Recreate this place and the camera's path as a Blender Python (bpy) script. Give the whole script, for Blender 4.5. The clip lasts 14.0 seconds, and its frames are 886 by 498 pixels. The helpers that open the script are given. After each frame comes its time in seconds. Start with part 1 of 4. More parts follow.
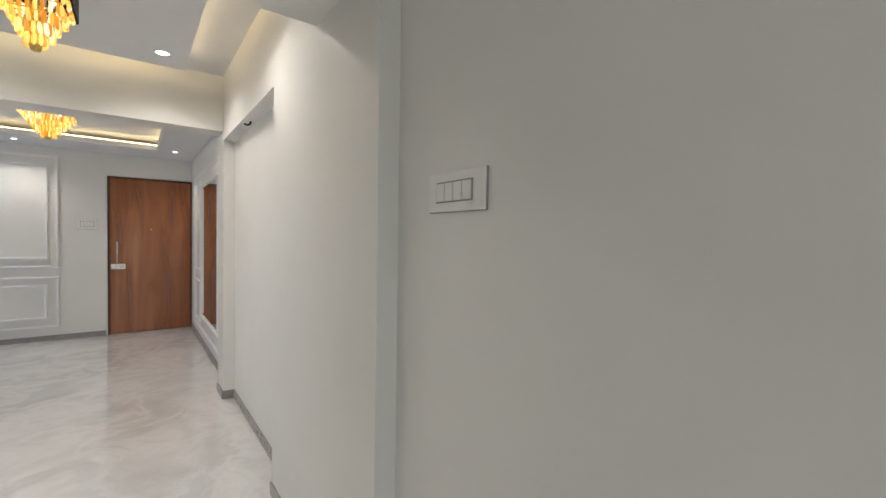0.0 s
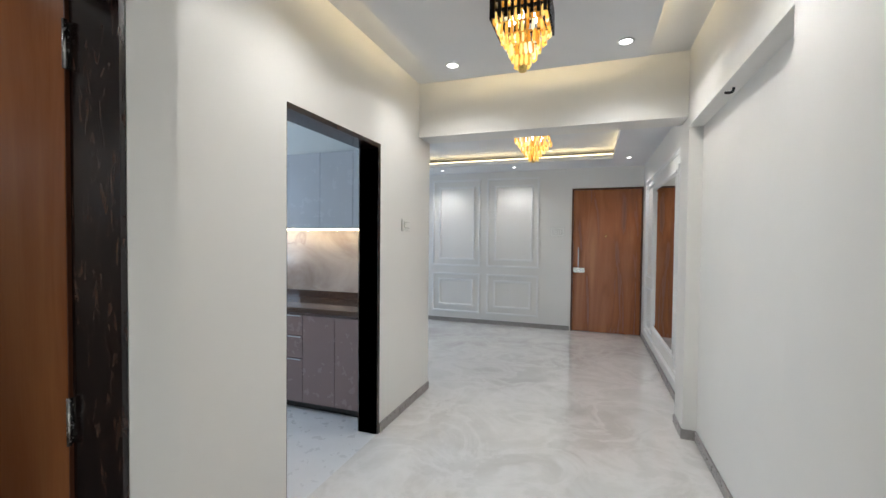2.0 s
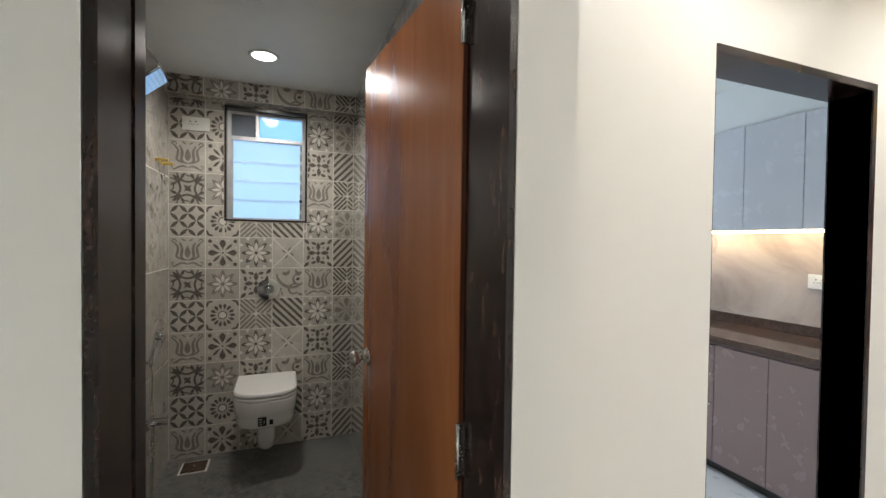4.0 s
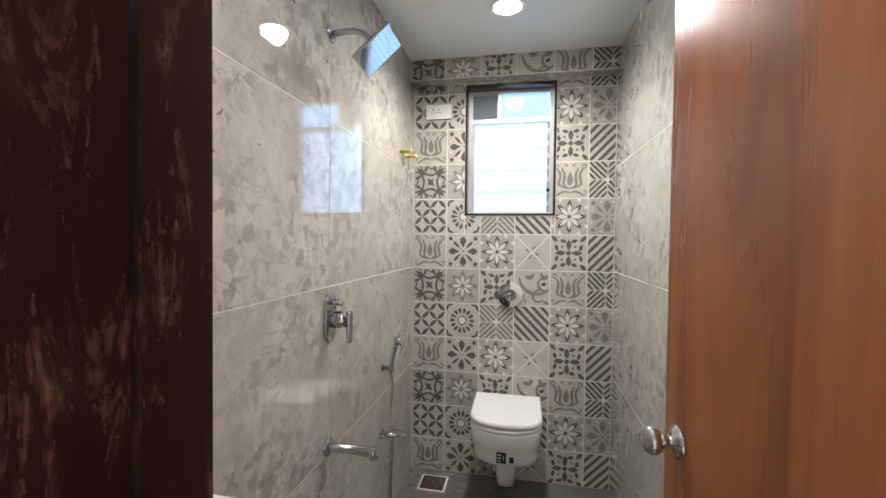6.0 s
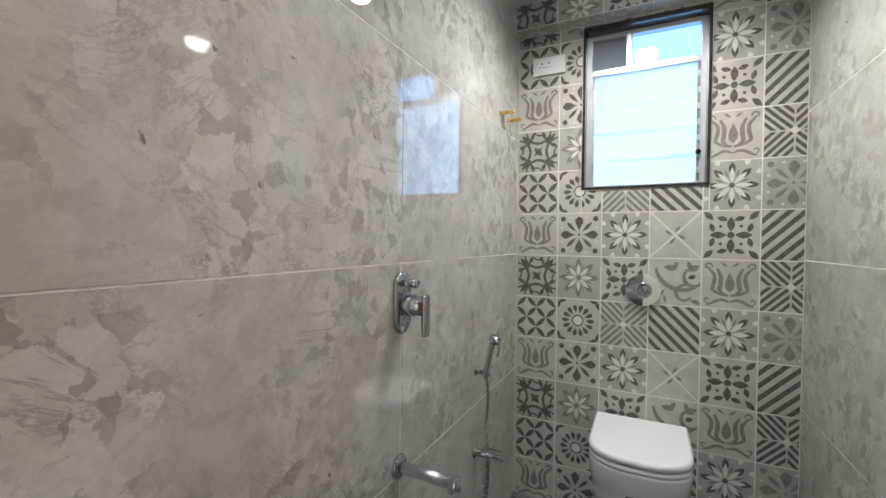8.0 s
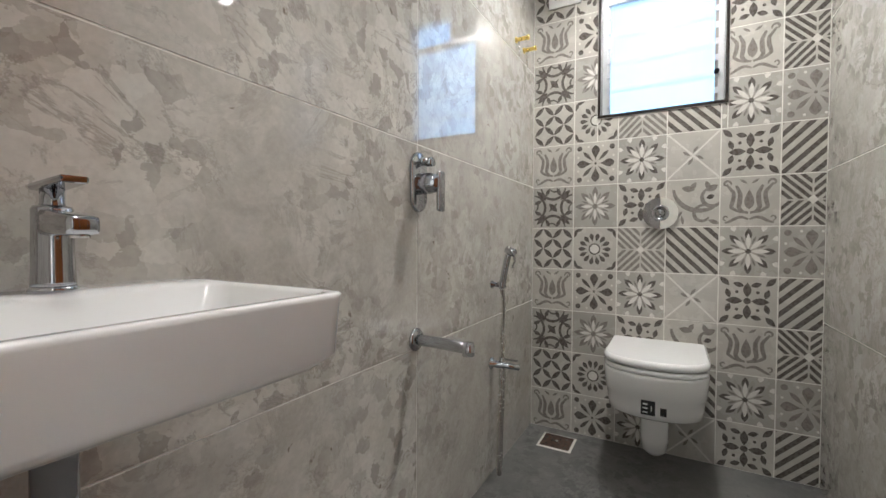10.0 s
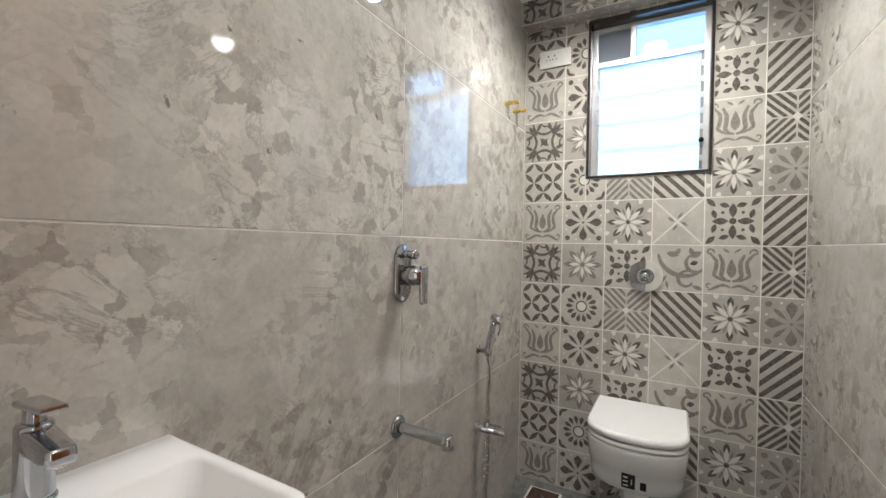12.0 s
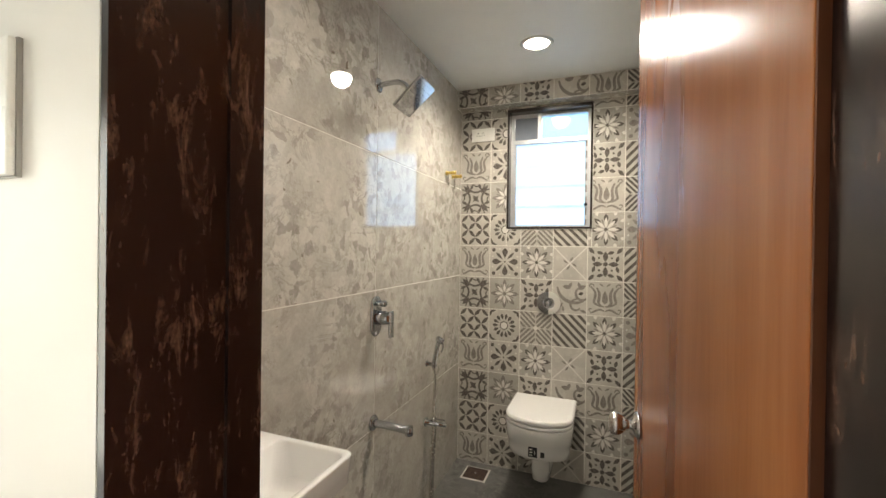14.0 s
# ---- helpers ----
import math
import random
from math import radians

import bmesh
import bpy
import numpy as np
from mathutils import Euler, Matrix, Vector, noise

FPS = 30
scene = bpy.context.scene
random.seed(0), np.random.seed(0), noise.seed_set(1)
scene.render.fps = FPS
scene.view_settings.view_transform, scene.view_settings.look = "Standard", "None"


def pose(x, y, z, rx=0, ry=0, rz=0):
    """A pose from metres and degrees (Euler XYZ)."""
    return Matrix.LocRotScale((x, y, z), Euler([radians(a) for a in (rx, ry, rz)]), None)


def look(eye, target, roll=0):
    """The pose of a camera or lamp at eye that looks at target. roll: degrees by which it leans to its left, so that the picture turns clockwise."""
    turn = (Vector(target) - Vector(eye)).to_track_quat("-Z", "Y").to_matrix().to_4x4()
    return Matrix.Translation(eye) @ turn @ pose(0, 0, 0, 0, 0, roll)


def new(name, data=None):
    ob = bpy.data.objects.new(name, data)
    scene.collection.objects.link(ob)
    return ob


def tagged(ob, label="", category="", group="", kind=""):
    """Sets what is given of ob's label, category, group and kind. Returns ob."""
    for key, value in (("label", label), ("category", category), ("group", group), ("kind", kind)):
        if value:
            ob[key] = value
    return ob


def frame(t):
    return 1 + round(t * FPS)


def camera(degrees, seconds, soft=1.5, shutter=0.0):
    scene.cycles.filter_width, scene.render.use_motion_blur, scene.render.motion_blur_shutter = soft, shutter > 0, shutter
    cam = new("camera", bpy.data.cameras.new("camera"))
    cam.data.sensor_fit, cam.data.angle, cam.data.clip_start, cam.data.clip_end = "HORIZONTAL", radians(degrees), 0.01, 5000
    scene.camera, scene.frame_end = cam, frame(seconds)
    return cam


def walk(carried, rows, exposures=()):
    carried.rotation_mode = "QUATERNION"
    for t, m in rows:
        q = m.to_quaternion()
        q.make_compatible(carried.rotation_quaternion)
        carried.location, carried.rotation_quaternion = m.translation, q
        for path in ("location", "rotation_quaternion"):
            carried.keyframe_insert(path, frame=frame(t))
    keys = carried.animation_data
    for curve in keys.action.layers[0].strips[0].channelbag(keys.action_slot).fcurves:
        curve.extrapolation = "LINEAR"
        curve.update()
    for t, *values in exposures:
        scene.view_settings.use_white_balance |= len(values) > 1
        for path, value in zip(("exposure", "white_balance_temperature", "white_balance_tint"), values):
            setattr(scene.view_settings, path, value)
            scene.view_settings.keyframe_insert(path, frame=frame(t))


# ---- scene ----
cam = camera(93.7, 14.0)
PATH = [
    (0, (-0.061, -0.031, 1.434), (1.128, 1.577, 1.384), 0.90),
    (0.5, (0.039, 0.160, 1.447), (0.877, 1.976, 1.394), 0.90),
    (1, (0.054, 0.302, 1.438), (0.407, 2.269, 1.387), 0.73),
    (1.5, (-0.005, 0.446, 1.439), (-0.169, 2.439, 1.384), 0.67),
    (2, (-0.100, 0.600, 1.434), (-0.769, 2.484, 1.385), 0.56),
    (2.5, (-0.164, 0.693, 1.419), (-1.281, 2.352, 1.381), 0.42),
    (3, (-0.230, 0.802, 1.421), (-1.688, 2.170, 1.382), 0.51),
    (3.5, (-0.361, 0.860, 1.418), (-2.061, 1.913, 1.381), 0.79),
    (4, (-0.532, 0.925, 1.420), (-2.399, 1.639, 1.382), 0.75),
    (6.3, (-1.248, 0.900, 1.388), (-3.183, 0.398, 1.342), 0.64),
    (6.5, (-1.303, 0.898, 1.383), (-3.218, 0.323, 1.338), 0.62),
    (7, (-1.427, 0.874, 1.350), (-3.292, 0.154, 1.307), 0.60),
    (7.5, (-1.504, 0.859, 1.316), (-3.328, 0.038, 1.271), 0.68),
    (8, (-1.531, 0.845, 1.287), (-3.324, -0.041, 1.249), 0.57),
    (8.5, (-1.525, 0.829, 1.207), (-3.299, -0.093, 1.169), 0.49),
    (9, (-1.508, 0.854, 1.051), (-3.263, -0.105, 1.013), 0.65),
    (9.2, (-1.504, 0.856, 1.003), (-3.254, -0.111, 0.963), 0.28),
    (11.3, (-1.489, 0.953, 0.942), (-3.226, -0.040, 0.891), 0.84),
    (11.5, (-1.492, 0.955, 1.019), (-3.227, -0.040, 0.971), 0.94),
    (12, (-1.492, 0.938, 1.206), (-3.240, -0.034, 1.182), 1.06),
    (12.5, (-1.411, 0.957, 1.319), (-3.173, 0.011, 1.303), 0.98),
    (13, (-1.268, 1.005, 1.367), (-3.055, 0.107, 1.353), 0.97),
    (13.5, (-1.119, 1.050, 1.392), (-2.938, 0.218, 1.378), 0.88),
    (14, (-0.962, 1.136, 1.414), (-2.828, 0.417, 1.404), 0.78),
]
walk(cam, [(t, look(eye, target, roll)) for t, eye, target, roll in PATH],
     [(0, 0.1, 6600, 12), (1.5, 0.15, 6200, 10), (3, 0.22, 6150, 10), (4, 0.65, 6600, 10), (6.3, 1.68, 6300, 10), (7.5, 1.45, 6050, 10), (9, 1.5, 6000, 10), (11.5, 1.75, 6350, 10), (12.5, 1.52, 6200, 10), (13, 1.68, 6500, 10), (14, 1.56, 7300, 10)])

# ---------------------------------------------------------------- world and lamps
world = bpy.data.worlds.new("sky")
scene.world = world
world.use_nodes = True
wn = world.node_tree.nodes
sky = wn.new("ShaderNodeTexSky")
sky.sky_type, sky.sun_disc = "NISHITA", False
sky.sun_elevation, sky.sun_rotation = radians(50), radians(60)
world.node_tree.links.new(sky.outputs[0], wn["Background"].inputs[0])
wn["Background"].inputs[1].default_value = 0.15


def area_lamp(name, m, sx, sy, watts, color):
    d = bpy.data.lights.new(name, "AREA")
    d.shape, d.size, d.size_y, d.energy, d.color = "RECTANGLE", sx, sy, watts, color
    ob = new(name, d)
    ob.matrix_world = m
    return ob


def spot_lamp(x, y, z, watts, color, angle=110, blend=0.7, radius=0.04):
    d = bpy.data.lights.new("downlight_lamp", "SPOT")
    d.energy, d.color, d.spot_size, d.spot_blend, d.shadow_soft_size = watts, color, radians(angle), blend, radius
    ob = new("downlight_lamp", d)
    ob.location = (x, y, z)
    return ob


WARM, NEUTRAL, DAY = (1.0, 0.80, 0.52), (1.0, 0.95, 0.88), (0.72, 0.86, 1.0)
CORRIDOR_SPOTS = [(-1.07, 3.5), (0.09, 3.5), (-1.07, 2.25), (0.09, 2.25)]
LIVING_SPOTS = [(-2.43, 7.10), (-1.24, 7.10), (0.37, 6.75), (-3.6, 7.10), (0.37, 4.85)]
# the second one is added, out of view, to brighten the walls near the door
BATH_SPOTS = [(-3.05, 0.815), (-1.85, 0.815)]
for sx, sy in CORRIDOR_SPOTS:
    spot_lamp(sx, sy, 2.69, 33, NEUTRAL, 150, 0.8)
for sx, sy in LIVING_SPOTS:
    spot_lamp(sx, sy, 2.55, 28, NEUTRAL, 120, 0.8)
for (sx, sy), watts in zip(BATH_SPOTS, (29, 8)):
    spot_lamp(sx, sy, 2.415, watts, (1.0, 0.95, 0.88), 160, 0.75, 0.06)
# daylight that enters by the kitchen window, and fill lamps at openings out of view
# soft side fill added at an assumed living room window
area_lamp("living_side_fill", look((-4.35, 5.9, 1.5), (0, 5.9, 1.1)), 2.2, 1.8, 12, (0.88, 0.94, 1.0))
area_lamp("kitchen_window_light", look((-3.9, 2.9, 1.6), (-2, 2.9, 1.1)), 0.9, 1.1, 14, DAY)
# fill added behind the start, at an invented doorway, to lift the dim walls
area_lamp("passage_fill_light", look((-0.1, -1.66, 1.1), (-1.15, 0.9, 1.1)), 0.9, 2.0, 10, (0.96, 1.0, 0.95))

# ---------------------------------------------------------------- materials
MATS = {}


def nodes_of(name):
    m = bpy.data.materials.new(name)
    m.use_nodes = True
    MATS[name] = m
    nt = m.node_tree
    return m, nt, nt.nodes["Principled BSDF"]


def noise_node(nt, scale, detail=4.0, rough=0.55, distortion=0.0, stretch=(1, 1, 1), island=False):
    tc = nt.nodes.new("ShaderNodeTexCoord")
    mp = nt.nodes.new("ShaderNodeMapping")
    mp.inputs["Scale"].default_value = stretch
    geo = nt.nodes.new("ShaderNodeNewGeometry")
    nt.links.new(geo.outputs["Position"], mp.inputs[0])
    if island:
        info = nt.nodes.new("ShaderNodeObjectInfo")
        ml = nt.nodes.new("ShaderNodeMath")
        ml.operation = "MULTIPLY"
        ml.inputs[1].default_value = 37.0
        nt.links.new(info.outputs["Random"], ml.inputs[0])
        nt.links.new(ml.outputs[0], mp.inputs["Location"])
    n = nt.nodes.new("ShaderNodeTexNoise")
    n.inputs["Scale"].default_value, n.inputs["Detail"].default_value = scale, detail
    n.inputs["Roughness"].default_value, n.inputs["Distortion"].default_value = rough, distortion
    nt.links.new(mp.outputs[0], n.inputs["Vector"])
    return n


def ramp(nt, source, stops):
    r = nt.nodes.new("ShaderNodeValToRGB")
    el = r.color_ramp.elements
    while len(el) < len(stops):
        el.new(0.5)
    for e, (p, c) in zip(el, stops):
        e.position, e.color = p, (*c, 1)
    nt.links.new(source, r.inputs[0])
    return r


def mixed(nt, a, b, fac, mode="MIX"):
    mx = nt.nodes.new("ShaderNodeMix")
    mx.data_type, mx.blend_type = "RGBA", mode
    for sock, v in ((mx.inputs[0], fac), (mx.inputs[6], a), (mx.inputs[7], b)):
        if hasattr(v, "links") or hasattr(v, "is_linked"):
            nt.links.new(v, sock)
        else:
            sock.default_value = v if isinstance(v, float) else (*v, 1)
    return mx.outputs[2]


def bump(nt, bsdf, height, strength, distance=0.002):
    b = nt.nodes.new("ShaderNodeBump")
    b.inputs["Strength"].default_value, b.inputs["Distance"].default_value = strength, distance
    nt.links.new(height, b.inputs["Height"])
    nt.links.new(b.outputs[0], bsdf.inputs["Normal"])


def plain(name, color, rough=0.5, metal=0.0, vary=0.08, scale=6.0, relief=0.0, relief_scale=90.0, coat=0.0):
    m, nt, b = nodes_of(name)
    n = noise_node(nt, scale, 5)
    lo = tuple(c * (1 - vary) for c in color)
    hi = tuple(min(1, c * (1 + vary)) for c in color)
    r = ramp(nt, n.outputs[0], [(0.3, lo), (0.7, hi)])
    nt.links.new(r.outputs[0], b.inputs["Base Color"])
    b.inputs["Metallic"].default_value = metal
    rr = ramp(nt, noise_node(nt, scale * 2.3, 3).outputs[0], [(0.3, (rough * 0.85,) * 3), (0.7, (min(1, rough * 1.15),) * 3)])
    nt.links.new(rr.outputs[0], b.inputs["Roughness"])
    b.inputs["Coat Weight"].default_value = coat
    if relief:
        bump(nt, b, noise_node(nt, relief_scale, 3).outputs[0], relief)
    return m


def glowing(name, color, strength):
    m, nt, b = nodes_of(name)
    b.inputs["Base Color"].default_value = (*color, 1)
    b.inputs["Emission Color"].default_value = (*color, 1)
    b.inputs["Emission Strength"].default_value = strength
    return m


wall_paint = plain("wall_paint", (0.78, 0.77, 0.74), 0.42, vary=0.02, scale=1.4, relief=0.12, relief_scale=45)
ceiling_paint = plain("ceiling_paint", (0.76, 0.77, 0.79), 0.55, vary=0.015, scale=2, relief=0.06)
molding_paint = plain("molding_paint", (0.82, 0.82, 0.81), 0.35, vary=0.015)
skirting_stone = plain("skirting_stone", (0.30, 0.28, 0.27), 0.3, vary=0.15, scale=14)
chrome = plain("chrome", (0.48, 0.49, 0.51), 0.06, 1.0, vary=0.02)
# chrome made paler and rougher, standing in for a bright reflection
chrome_pale = plain("chrome_pale_reflection", (0.86, 0.85, 0.80), 0.36, 1.0, vary=0.03, scale=40)
steel = plain("brushed_steel", (0.55, 0.53, 0.50), 0.25, 1.0, vary=0.05, scale=40)
brass = plain("brass", (0.72, 0.52, 0.16), 0.28, 1.0, vary=0.08, scale=60)
ceramic = plain("white_ceramic", (0.83, 0.83, 0.82), 0.12, vary=0.01, coat=0.5)
plastic = plain("white_plastic", (0.80, 0.80, 0.77), 0.3, vary=0.015)
# grey plastic parts; on switch plates also the colour of their shadow outline
plastic_grey = plain("grey_plastic_and_plate_shadow", (0.30, 0.29, 0.27), 0.4, vary=0.03)
black_metal = plain("black_metal", (0.012, 0.011, 0.012), 0.3, 0.6, vary=0.2)
black_print = plain("black_print", (0.015, 0.015, 0.016), 0.4, vary=0.1)
rubber = plain("black_rubber", (0.02, 0.02, 0.02), 0.6, vary=0.1)
grout = plain("grout", (0.74, 0.72, 0.67), 0.8, vary=0.1, scale=30)
aluminium = plain("aluminium", (0.62, 0.63, 0.64), 0.38, 0.7, vary=0.06, scale=20)
granite_rim = plain("dark_granite_rim", (0.035, 0.028, 0.025), 0.2, vary=0.5, scale=50)
cabinet_lower = plain("mauve_laminate", (0.27, 0.20, 0.195), 0.25, vary=0.02)
cabinet_upper = plain("blue_grey_laminate", (0.55, 0.565, 0.60), 0.25, vary=0.02)
dark_gap = plain("dark_recess", (0.03, 0.028, 0.028), 0.6, vary=0.1)
counter_stone = plain("brown_black_granite", (0.075, 0.048, 0.038), 0.07, vary=0.4, scale=60)
kitchen_tile = plain("pale_kitchen_tile", (0.62, 0.63, 0.65), 0.3, vary=0.03)
bath_ceiling_paint = plain("bath_ceiling_paint", (0.74, 0.76, 0.75), 0.5, vary=0.02)
outside_wall = plain("grey_outside_plaster", (0.22, 0.25, 0.30), 0.9, vary=0.15, scale=3)
red_print = plain("amber_gem", (0.8, 0.45, 0.08), 0.1, vary=0.1)
led_warm = glowing("warm_led_strip", (1.0, 0.78, 0.42), 6)
led_kitchen = glowing("kitchen_led_strip", (1.0, 0.80, 0.50), 22)
lamp_face = glowing("lamp_diffuser", (1.0, 0.97, 0.92), 9)


def crystal_material():
    m, nt, b = nodes_of("amber_crystal_glow")
    info = nt.nodes.new("ShaderNodeObjectInfo")
    r = ramp(nt, info.outputs["Random"], [(0.0, (0.55, 0.22, 0.02)), (0.45, (0.95, 0.55, 0.10)), (0.85, (1.0, 0.78, 0.25)), (1.0, (1.0, 0.95, 0.7))])
    nt.links.new(r.outputs[0], b.inputs["Base Color"])
    nt.links.new(r.outputs[0], b.inputs["Emission Color"])
    # emission in place of bulb light passing through the crystals
    b.inputs["Emission Strength"].default_value = 0.8
    b.inputs["Roughness"].default_value = 0.06
    b.inputs["Coat Weight"].default_value = 1.0
    return m


crystal = crystal_material()


def wood_material(name, dark, mid, light, gloss):
    m, nt, b = nodes_of(name)
    n1 = noise_node(nt, 1.3, 6, 0.55, 1.3, (4.4, 4.4, 0.42))
    n2 = noise_node(nt, 30, 4, 0.6, 0.3, (6, 6, 0.22))
    c = ramp(nt, n1.outputs[0], [(0.28, dark), (0.5, mid), (0.72, light)])
    f = ramp(nt, n2.outputs[0], [(0.35, (0.72, 0.70, 0.68)), (0.62, (1, 1, 1))])
    nt.links.new(mixed(nt, c.outputs[0], f.outputs[0], 0.22, "MULTIPLY"), b.inputs["Base Color"])
    rr = ramp(nt, n1.outputs[0], [(0.3, (gloss * 1.25,) * 3), (0.7, (gloss * 0.85,) * 3)])
    nt.links.new(rr.outputs[0], b.inputs["Roughness"])
    bump(nt, b, n2.outputs[0], 0.025, 0.001)
    return m


door_wood = wood_material("teak_laminate", (0.17, 0.048, 0.015), (0.32, 0.103, 0.032), (0.42, 0.155, 0.051), 0.24)
door_edge = wood_material("dark_door_edging", (0.07, 0.020, 0.008), (0.10, 0.03, 0.011), (0.13, 0.04, 0.015), 0.4)


def granite_material():
    m, nt, b = nodes_of("black_brown_granite")
    n1 = noise_node(nt, 24, 7, 0.72, 0.6, (1.5, 1.5, 0.36))
    n2 = noise_node(nt, 120, 3, 0.7)
    c = ramp(nt, n1.outputs[0], [(0.0, (0.006, 0.003, 0.003)), (0.50, (0.011, 0.005, 0.005)), (0.58, (0.04, 0.019, 0.014)), (0.72, (0.17, 0.10, 0.072))])
    f = ramp(nt, n2.outputs[0], [(0.35, (0.45, 0.45, 0.45)), (0.65, (1.25, 1.2, 1.15))])
    nt.links.new(mixed(nt, c.outputs[0], f.outputs[0], 0.8, "MULTIPLY"), b.inputs["Base Color"])
    b.inputs["Roughness"].default_value = 0.2
    return m


granite = granite_material()


def floor_marble():
    m, nt, b = nodes_of("polished_grey_marble")
    n1 = noise_node(nt, 1.4, 7, 0.62, 0.7, (1, 1, 1))
    n2 = noise_node(nt, 1.9, 7, 0.6, 1.1)
    n3 = noise_node(nt, 6, 6, 0.6, 0.6)
    c = ramp(nt, n1.outputs[0], [(0.30, (0.55, 0.535, 0.522)), (0.52, (0.66, 0.657, 0.645)), (0.75, (0.74, 0.73, 0.72))])
    v = ramp(nt, n2.outputs[0], [(0.40, (0, 0, 0)), (0.50, (0.5, 0.5, 0.5)), (0.57, (0, 0, 0))])
    a = mixed(nt, c.outputs[0], (0.80, 0.79, 0.785), v.outputs[0])
    d = ramp(nt, n3.outputs[0], [(0.35, (0.94, 0.935, 0.93)), (0.65, (1, 1, 1))])
    nt.links.new(mixed(nt, a, d.outputs[0], 0.8, "MULTIPLY"), b.inputs["Base Color"])
    rr = ramp(nt, n3.outputs[0], [(0.3, (0.05, 0.05, 0.05)), (0.7, (0.09, 0.09, 0.09))])
    nt.links.new(rr.outputs[0], b.inputs["Roughness"])
    b.inputs["Coat Weight"].default_value = 0.7
    return m


floor_stone = floor_marble()


def voronoi_cells(nt, scale, warp, amount, rand=1.0):
    """Stone fragments: cells with wavering outlines; gives the texture node."""
    tc = nt.nodes.new("ShaderNodeNewGeometry")
    info = nt.nodes.new("ShaderNodeObjectInfo")
    shift = nt.nodes.new("ShaderNodeMath")
    shift.operation = "MULTIPLY"
    shift.inputs[1].default_value = 23.0
    nt.links.new(info.outputs["Random"], shift.inputs[0])
    add = nt.nodes.new("ShaderNodeVectorMath")
    nt.links.new(tc.outputs["Position"], add.inputs[0])
    nt.links.new(shift.outputs[0], add.inputs[1])
    w = noise_node(nt, warp, 5, 0.65)
    mul = nt.nodes.new("ShaderNodeVectorMath")
    mul.operation = "SCALE"
    mul.inputs["Scale"].default_value = amount
    nt.links.new(w.outputs["Color"], mul.inputs[0])
    both = nt.nodes.new("ShaderNodeVectorMath")
    nt.links.new(add.outputs[0], both.inputs[0])
    nt.links.new(mul.outputs[0], both.inputs[1])
    v = nt.nodes.new("ShaderNodeTexVoronoi")
    v.inputs["Scale"].default_value = scale
    v.inputs["Randomness"].default_value = rand
    nt.links.new(both.outputs[0], v.inputs["Vector"])
    return v


def times(nt, a, b):
    ml = nt.nodes.new("ShaderNodeMath")
    ml.operation = "MULTIPLY"
    nt.links.new(a, ml.inputs[0])
    nt.links.new(b, ml.inputs[1])
    return ml.outputs[0]


def breccia(name, lo, hi, pale, dark, brown, rough):
    """Polished stone: cloudy ground, drifts of pale and grey fragments, a few brown inclusions."""
    m, nt, b = nodes_of(name)
    cloud = noise_node(nt, 1.5, 5, 0.6, 0.4, island=True)
    a = ramp(nt, cloud.outputs[0], [(0.33, lo), (0.66, hi)]).outputs[0]
    soft = noise_node(nt, 7, 7, 0.66, 0.7, island=True)
    a = mixed(nt, a, pale, ramp(nt, soft.outputs[0], [(0.46, (0, 0, 0)), (0.57, (0.28, 0.28, 0.28)), (0.75, (0.55, 0.55, 0.55))]).outputs[0])
    big = voronoi_cells(nt, 8, 7, 0.22)
    zone = ramp(nt, noise_node(nt, 2.3, 4, 0.6, 0.5, island=True).outputs[0], [(0.40, (0.1, 0.1, 0.1)), (0.60, (1, 1, 1))]).outputs[0]
    a = mixed(nt, a, pale, times(nt, zone, ramp(nt, big.outputs["Color"], [(0.55, (0, 0, 0)), (0.66, (0.34, 0.34, 0.34))]).outputs[0]))
    a = mixed(nt, a, dark, times(nt, zone, ramp(nt, big.outputs["Color"], [(0.33, (0.13, 0.13, 0.13)), (0.41, (0, 0, 0))]).outputs[0]))
    small = voronoi_cells(nt, 30, 26, 0.05)
    a = mixed(nt, a, pale, times(nt, zone, ramp(nt, small.outputs["Color"], [(0.66, (0, 0, 0)), (0.70, (0.5, 0.5, 0.5))]).outputs[0]))
    a = mixed(nt, a, dark, times(nt, zone, ramp(nt, small.outputs["Color"], [(0.25, (0.55, 0.55, 0.55)), (0.30, (0, 0, 0))]).outputs[0]))
    # worn dark edges that drift through the fragments, and single brown inclusions
    crack = ramp(nt, noise_node(nt, 5, 9, 0.72, 1.0, island=True).outputs[0], [(0.475, (0, 0, 0)), (0.50, (0.62, 0.62, 0.62)), (0.52, (0, 0, 0))]).outputs[0]
    a = mixed(nt, a, dark, times(nt, crack, zone))
    spot = ramp(nt, noise_node(nt, 24, 3, 0.55, 0.5, island=True).outputs[0], [(0.25, (0.8, 0.8, 0.8)), (0.29, (0, 0, 0))]).outputs[0]
    a = mixed(nt, a, brown, spot)
    grain = ramp(nt, noise_node(nt, 90, 3, 0.6).outputs[0], [(0.3, (0.93, 0.93, 0.93)), (0.7, (1.05, 1.05, 1.05))]).outputs[0]
    nt.links.new(mixed(nt, a, grain, 1.0, "MULTIPLY"), b.inputs["Base Color"])
    b.inputs["Roughness"].default_value = rough
    b.inputs["Coat Weight"].default_value = 1.0 if rough < 0.2 else 0.0
    b.inputs["Coat IOR"].default_value = 1.55
    b.inputs["Coat Roughness"].default_value = 0.008
    return m


wall_stone = breccia("polished_breccia_tile", (0.43, 0.405, 0.36), (0.52, 0.495, 0.448), (0.67, 0.645, 0.595), (0.25, 0.225, 0.195), (0.15, 0.11, 0.08), 0.015)
